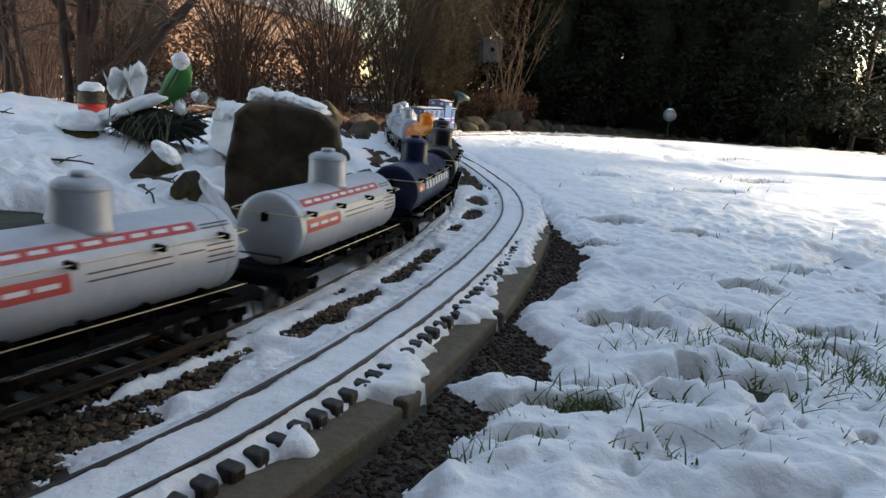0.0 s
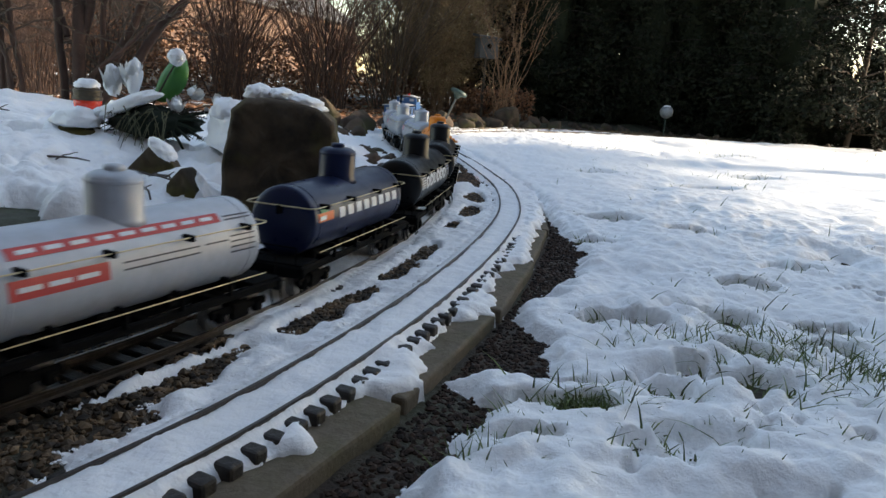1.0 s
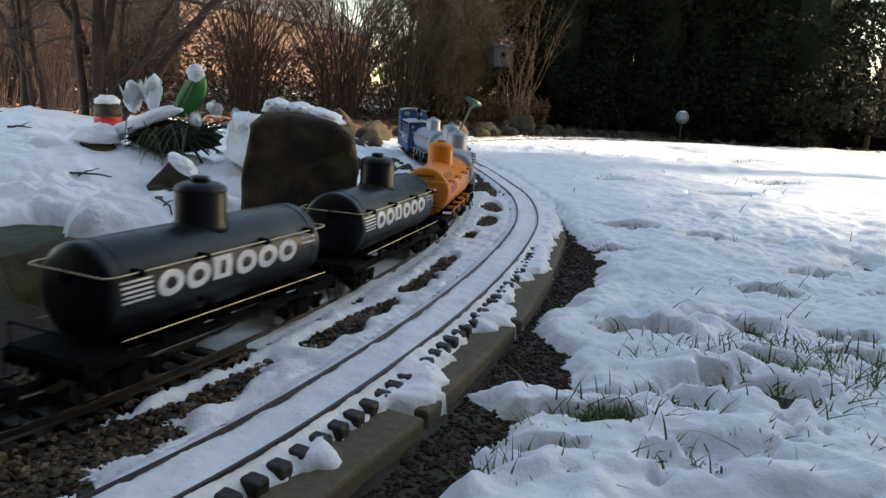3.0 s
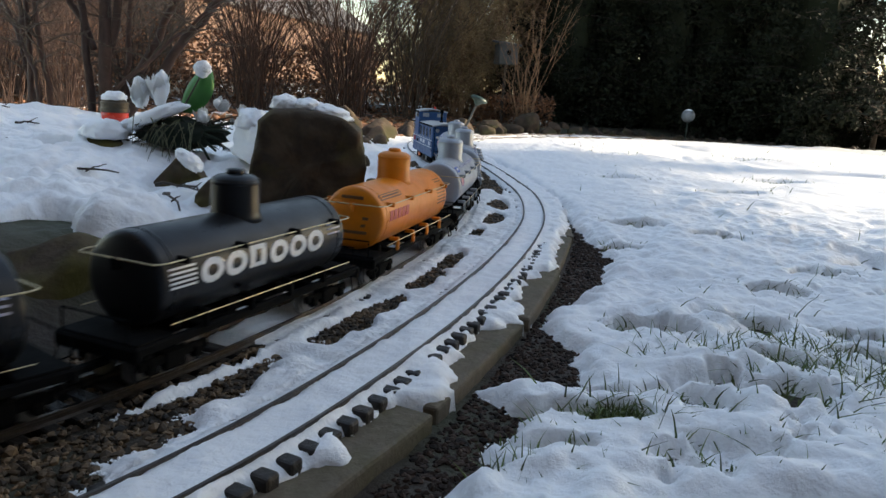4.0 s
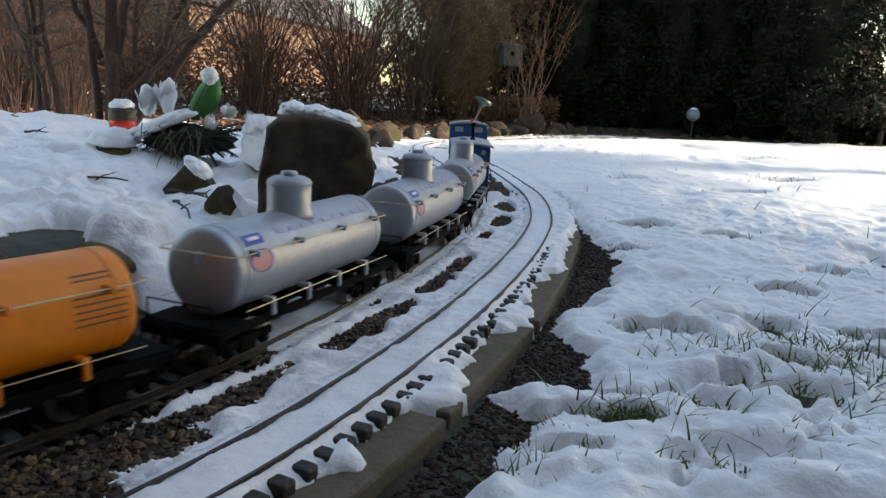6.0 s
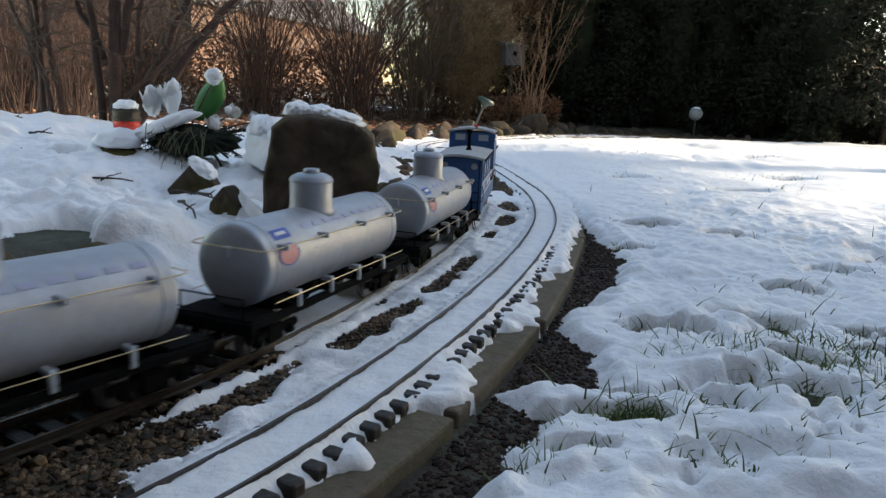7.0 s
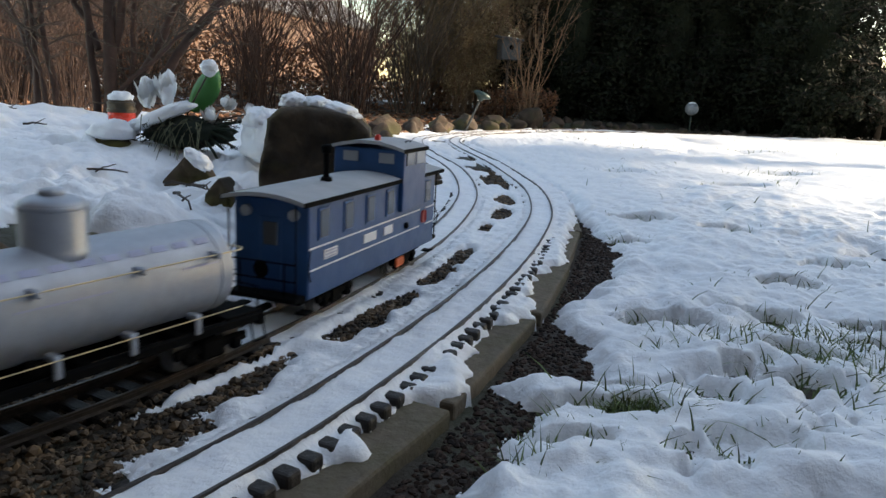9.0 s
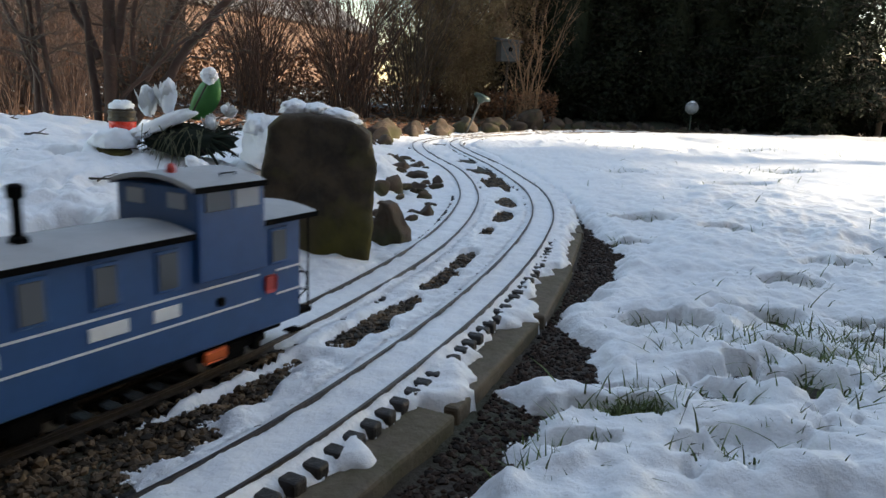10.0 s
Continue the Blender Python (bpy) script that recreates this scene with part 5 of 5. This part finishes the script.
# copper beech hedge at the back
def hedge(label, x0, x1, y0, y1, h, count, material, seed, size):
    thing = tagged(new("hedge"), label, "hedge")
    rnd = random.Random(seed)
    st, vs, fs = [], [], []
    for k in range(int((x1 - x0) / .12)):
        x, y = rnd.uniform(x0, x1), rnd.uniform(y0, y1)
        st.append((bent((x, y, -.05), (x + rnd.uniform(-.15, .15), y, h * rnd.uniform(.8, 1.05)), 0, rnd, 5, .05), .008, .003, 4))
    for k in range(count):
        x = rnd.uniform(x0, x1)
        top = h * (.85 + .22 * noise.noise(Vector((x * 1.3, seed, 0))) + .10 * noise.noise(Vector((x * 5, seed, 0))))
        leaf_quad(vs, fs, Vector((x, rnd.uniform(y0, y1), top * rnd.random() ** .75)), size * rnd.uniform(.6, 1.4), rnd, .6)
    tagged(obj("brushwood", *tubes(st), BARK_R, thing), kind="stuff")
    tagged(obj("foliage", vs, fs, material, thing), kind="stuff")
    return thing


hedge("withered copper-brown beech hedge behind the shrubs", -7.5, 1.6, 8.3, 8.9, .80, 19000, COPPER, 3, .05)
hedge("brown brushwood behind the bend", .25, .85, 5.9, 6.2, .30, 2600, COPPER, 6, .022)
hedge("low dark brushwood below the shrubs", -4.2, .1, 6.2, 6.9, .34, 9000, COPPER, 7, .03)

# fallen leaves and rubbish on the ground below the shrubs
lr = random.Random(71)
lv, lf = [], []
for k in range(9000):
    x, y = lr.uniform(-4.2, .5), 3.7 + 3.2 * lr.random()
    if y - .35 * max(x, -3) < 4.1 or x > -.25 + .35 * (y - 4.0):
        continue
    lv_at = Vector((x, y, .0))
    leaf_quad(lv, lf, lv_at, lr.uniform(.03, .07), lr, .7)
lz = heights(np.array([v[0] for v in lv]), np.array([v[1] for v in lv]))
lv = [(v[0], v[1], max(a, b) + .010 + .35 * v[2]) for v, a, b in zip(lv, lz[0], lz[1])]
tagged(obj("leaf_litter", lv, lf, COPPER), "brown leaf litter below the shrubs", "leaf litter", kind="stuff")

# tan sapling
sap = shrub("sapling", 31, "young sapling with bare tan stems beside the hedge", BARK_O, 13, 1.15, .17, .0045, twigs=3, category="sapling")
put(sap, .56, 5.60, 0)

# ---- dark conifer hedge ----
def conifer(seed, h, w):
    rnd = random.Random(seed)
    thing = tagged(new("conifer"), "dark green yew tree in shade, dense to the ground", "conifer", group="dark conifer hedge")
    obj("trunk", *tubes([(bent((0, 0, -.05), (0, 0, h * .95), 0, rnd, 6, .01), .05, .012, 8)]), BARK_R, thing)
    br, vs, fs = [], [], []
    for k in range(190):
        z = h * (.02 + .95 * rnd.random() ** 1.1)
        rad = w * (1 - (z / h) ** 2.2) * rnd.uniform(.75, 1.08) + .05
        a = rnd.uniform(0, 6.28)
        tip = Vector((math.cos(a) * rad, math.sin(a) * rad, z + rad * rnd.uniform(-.25, .25)))
        p = bent((0, 0, z - .02), tip, .05, rnd, 4, .05)
        br.append((p, .010, .003, 4))
        for _ in range(150):
            u = (1 - .75 * rnd.random() ** 1.4) * 3.99
            q = p[int(u)].lerp(p[int(u) + 1], u % 1) + Vector((rnd.gauss(0, .055), rnd.gauss(0, .055), rnd.gauss(-.01, .05)))
            leaf_quad(vs, fs, q, rnd.uniform(.025, .055), rnd, .42)
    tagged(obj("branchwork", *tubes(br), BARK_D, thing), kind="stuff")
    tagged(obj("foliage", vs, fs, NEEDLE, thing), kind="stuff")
    # solid core in the needle colour, added to block light through the crown
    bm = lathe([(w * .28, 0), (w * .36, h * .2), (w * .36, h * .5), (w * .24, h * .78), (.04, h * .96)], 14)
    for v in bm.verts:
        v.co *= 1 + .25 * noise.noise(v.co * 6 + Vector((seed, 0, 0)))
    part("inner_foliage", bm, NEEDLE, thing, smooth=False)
    return thing


con = [conifer(1, 2.5, .55), conifer(2, 2.7, .6)]
rc = random.Random(14)
spots = [(1.02, 6.75), (1.45, 6.95), (1.9, 6.75), (2.35, 6.9), (2.75, 6.6), (2.98, 6.35), (1.2, 7.6), (2.1, 7.7), (2.9, 7.3), (.85, 7.5)]
for k, (x, y) in enumerate(spots):
    c = con[k] if k < 2 else copy_thing(con[k % 2], pose(0, 0, 0))
    put(c, x, y, rc.uniform(0, 360), rc.uniform(.9, 1.1))
for x, y, z in ((3.2, 6.5, .44), (3.5, 6.55, .36), (3.8, 6.5, .34), (4.1, 6.4, .30)):
    put(copy_thing(con[0], pose(0, 0, 0)), x, y, x * 90, z)

# glossy-leaved tree at the end of the hedge
def holly(low=.12, high=2.4, reach=.95, limbs=64, seed=41):
    rnd = random.Random(seed)
    thing = tagged(new("holly_tree"), "glossy dark-leaved tree with sky showing through", "tree")
    obj("trunk", *tubes([(bent((0, 0, -.05), (.05, 0, high + .2), 0, rnd, 7, .03), .024, .010, 9)]), BARK_G, thing)
    small, vs, fs = [], [], []
    for k in range(limbs):
        z = low + (high - low) * rnd.random() ** 1.5
        a, l = rnd.uniform(0, 6.28), rnd.uniform(.37 * reach, reach)
        p = bent((.02, 0, z), (math.cos(a) * l, math.sin(a) * l, z + rnd.uniform(-.1, .35)), .05, rnd, 5, .08)
        obj("limb", *tubes([(p, .009, .003, 5)]), BARK_G, thing)
        for j in range(7):
            u = rnd.uniform(.2, 1) * 4.99
            q = p[int(u)].lerp(p[int(u) + 1], u % 1)
            e = q + Vector((rnd.gauss(0, .12), rnd.gauss(0, .12), rnd.gauss(.0, .10)))
            small.append((bent(q, e, .03, rnd, 3, .1), .004, .0015, 3))
            for _ in range(24):
                leaf_quad(vs, fs, q.lerp(e, rnd.uniform(.1, 1.15)) + Vector((rnd.gauss(0, .025), rnd.gauss(0, .025), rnd.gauss(0, .025))), rnd.uniform(.022, .045), rnd, .6)
    tagged(obj("brushwood", *tubes(small), BARK_G, thing), kind="stuff")
    tagged(obj("foliage", vs, fs, HOLLY, thing), kind="stuff")
    return thing


holly_tree = put(holly(), 3.55, 6.3, 0)
put(copy_thing(holly_tree, pose(0, 0, 0)), 3.1, 6.9, 130, 1.0)
put(copy_thing(holly_tree, pose(0, 0, 0)), 4.25, 7.0, 60, .95)
# unseen trees added by the side wall so their crowns dapple the bank
shade_crown = put(holly(1.85, 2.75, .85, 60, 43), 5.7, 3.55, 0)
for x, y, a in ((5.6, 4.2, 240), (5.9, 4.6, 100)):
    put(copy_thing(shade_crown, pose(0, 0, 0)), x, y, a)
brown = shrub("brown_bush", 55, "rounded brown withered bush beside the pole", BARK_R, 22, .62, .5, .006, twigs=5, leaf=COPPER, leaf_count=2600, leaf_size=.03, category="bush")
put(brown, 4.9, 7.9, 0, 1.3)

# ---- small garden things ----
DARKGREEN = mat("dark_green_plastic", (0.018, 0.045, 0.040), 0.45, grain=60)
PALEMETAL = mat("pale_metal_post", (0.09, 0.09, 0.085), 0.4, 0.7, grain=60)
GLOBE = mat("frosty_globe", (0.30, 0.32, 0.34), 0.35, second=(0.14, 0.15, 0.16), grain=22, amount=1.0, bump=0.2)
GREYWOOD = mat("grey_weathered_wood", (0.075, 0.078, 0.08), 0.85, second=(0.04, 0.043, 0.045), grain=20, bump=0.5)

lamp = tagged(new("solar_lamp"), "leaning solar garden lamp with dark green head", "garden lamp")
lamp.matrix_basis = pose(.115, 4.72, ground_at(.115, 4.72), 0, 22, 0)
part("post", rod((0, 0, -.05), (0, 0, .215), .007), PALEMETAL, lamp, "pale metal post")
part("head", lathe([(.012, .205), (.026, .225), (.050, .234), (.056, .246), (.044, .258), (.010, .264)], 20), DARKGREEN, lamp, smooth=True)
part("panel", box((.05, .05, .004), (0, 0, .265), .001), BLACK, lamp)

ball = tagged(new("garden_globe"), "pale frosted garden globe on a thin stake", "garden globe")
ball.matrix_basis = pose(1.905, 6.0, ground_at(1.905, 6.0))
gz = .176 - ground_at(1.905, 6.0)
part("stake", rod((0, 0, -.05), (0, 0, gz - .04), .005), DARKGREEN, ball)
bm = bmesh.new()
bmesh.ops.create_icosphere(bm, subdivisions=4, radius=.051, matrix=Matrix.Translation((0, 0, gz)))
part("globe", bm, GLOBE, ball, smooth=True)
part("cap", lathe([(.034, gz + .037), (.026, gz + .046), (.012, gz + .052), (.004, gz + .053)], 18), SNOW, ball, "thin cap of snow", smooth=True)

bird = tagged(new("bird_house"), "grey weathered bird house with a pale roof on a post", "bird house")
bird.matrix_basis = pose(.44, 5.95, ground_at(.475, 5.85), 0, 0, 15)
part("post", box((.018, .018, .47), (0, 0, .22), .003), TWIG, bird)
part("house", box((.15, .13, .15), (0, 0, .525), .005), GREYWOOD, bird)
part("roof", box((.19, .17, .018), (0, 0, .61), .004, turn=pose(0, 0, 0, 6, 4, 0)), GREYWOOD, bird, "pale snow-dusted roof board")
part("entrance", lathe([(.018, -.0675), (.018, -.0655), (.012, -.0652)], 16, "Y", (0, 0, .54)), BLACK, bird)

pole = tagged(new("pole"), "thin dark metal pole at the garden's edge", "pole")
pole.matrix_basis = pose(3.95, 6.95, -.02)
part("shaft", rod((0, 0, -.1), (0, 0, 1.05), .018), BLACK, pole)
part("foot", lathe([(.05, -.02), (.05, .01), (.03, .03), (.02, .04)], 14), BLACK, pole)

# ---- far buildings ----
def outbuilding(name, label, x, y, w, d, eave, ridge, wall_m, turn, windows):
    b = tagged(new(name), label, "building")
    b.matrix_basis = pose(x, y, -.1, 0, 0, turn)
    vs = [(-w / 2, -d / 2, 0), (w / 2, -d / 2, 0), (w / 2, -d / 2, eave), (0, -d / 2, ridge), (-w / 2, -d / 2, eave)]
    vs += [(a, d / 2, c) for a, _, c in vs]
    fs = [(0, 1, 2, 3, 4), (9, 8, 7, 6, 5), (1, 6, 7, 2), (5, 0, 4, 9), (0, 5, 6, 1), (2, 7, 8, 3), (3, 8, 9, 4)]
    obj("wall", vs, fs, wall_m, b, smooth=False)
    for s in (-1, 1):
        l = math.hypot(w / 2, ridge - eave) + .25
        a = math.degrees(math.atan2(ridge - eave, w / 2))
        m = pose(s * w / 4 + s * .08, 0, (eave + ridge) / 2 + .02, 0, s * a, 0)
        part("roof", box((l, d + .5, .08), bevel=.01, turn=m), SLATE, b, "dark slate roof slope")
    for wx, wz in windows:
        f = part("window", box((.5, .06, .6), (wx, -d / 2 - .01, wz), .01), PLASTER, b)
        part("pane", box((.4, .06, .5), (wx, -d / 2 - .025, wz), .005), GLASS, f)
    return b


outbuilding("house", "long low brick house behind bare shrubs", -8.3, 29.4, 6.0, 13.6, 2.5, 4.2, BRICK_W, -17.5, ((-1.4, 1.2), (.6, 1.2)))
outbuilding("house", "brick house with grey roof far behind the shrubs", -17.0, 27.0, 7.5, 6, 1.45, 3.0, BRICK_W, 0, ((-2, 1), (0, 1), (2, 1)))

# added unseen walls: one shades the near garden, the others close the plot
side = tagged(new("wall_side"), "added unseen rendered wall that shades the near garden", "wall", kind="structure")
side.matrix_basis = pose(6.4, -3.6, 2.1)
part("wall_face", box((.4, 12.1, 4.4), bevel=.02), PLASTER, side)
# added upper wall shades the track; the gap below keeps the lawn sunlit
part("upper_wall", box((.4, 2.0, 2.3), (0, 7.05, 1.05), .02), PLASTER, side)
part("pillar", box((.2, .2, 2.3), (0, 7.95, -1.15), .02), PLASTER, side)
# unseen trees added past the wall end, filtering low sun onto the lawn
for x, y, a in ((6.75, 2.45, 40), (7.3, 2.5, 160)):
    put(copy_thing(holly_tree, pose(0, 0, 0)), x, y, a, 1.25)
# dark surface for two unseen walls added to cut the sky light
SKY_BLOCK = mat("dark_sky_block", (0.045, 0.032, 0.024), 0.85, second=(0.03, 0.022, 0.017), grain=8, bump=0.4)
back = tagged(new("wall_behind"), "added unseen dark wall that blocks sky behind the lawn", "wall", kind="structure")
back.matrix_basis = pose(1.0, -2.2, 2.6)
part("wall_face", box((10.0, .3, 5.6), bevel=.02), SKY_BLOCK, back)
left_block = tagged(new("wall_left"), "added unseen dark wall that blocks sky beside the bank", "wall", kind="structure")
left_block.matrix_basis = pose(-1.95, -.62, 1.7)
part("wall_face", box((.12, 2.8, 3.8), bevel=.02), SKY_BLOCK, left_block)


# ---- movement ----
def car_pose(s, pivot):
    a, _ = along(CB, TB, s - pivot)
    b, _ = along(CB, TB, s + pivot)
    m, h = (a + b) / 2, a - b
    return pose(m[0], m[1], 0, 0, 0, math.degrees(math.atan2(h[1], h[0])))


def run(t):
    """How far the train has come, in metres; it gains a little towards the end."""
    return SPEED * t + float(np.interp(t, (0, 6, 7.5, 9, 9.5, 10), (0, 0, .008, .010, .020, .042)))


def motions():
    for i, car in enumerate(TRAIN):
        first = START + i * SPACING + (.02 if i == 9 else 0)
        walk(car, [(k * .25, car_pose(first - run(k * .25), PIVOT)) for k in range(41)])
        for part_ob in car.children_recursive:
            if part_ob.name.startswith("wheel"):
                at = part_ob.matrix_basis.translation.copy()
                walk(part_ob, [(k / 30, Matrix.Translation(at) @ pose(0, 0, 0, 0, math.degrees(run(k / 30) / WHEEL_R), 0)) for k in range(301)])


motions()
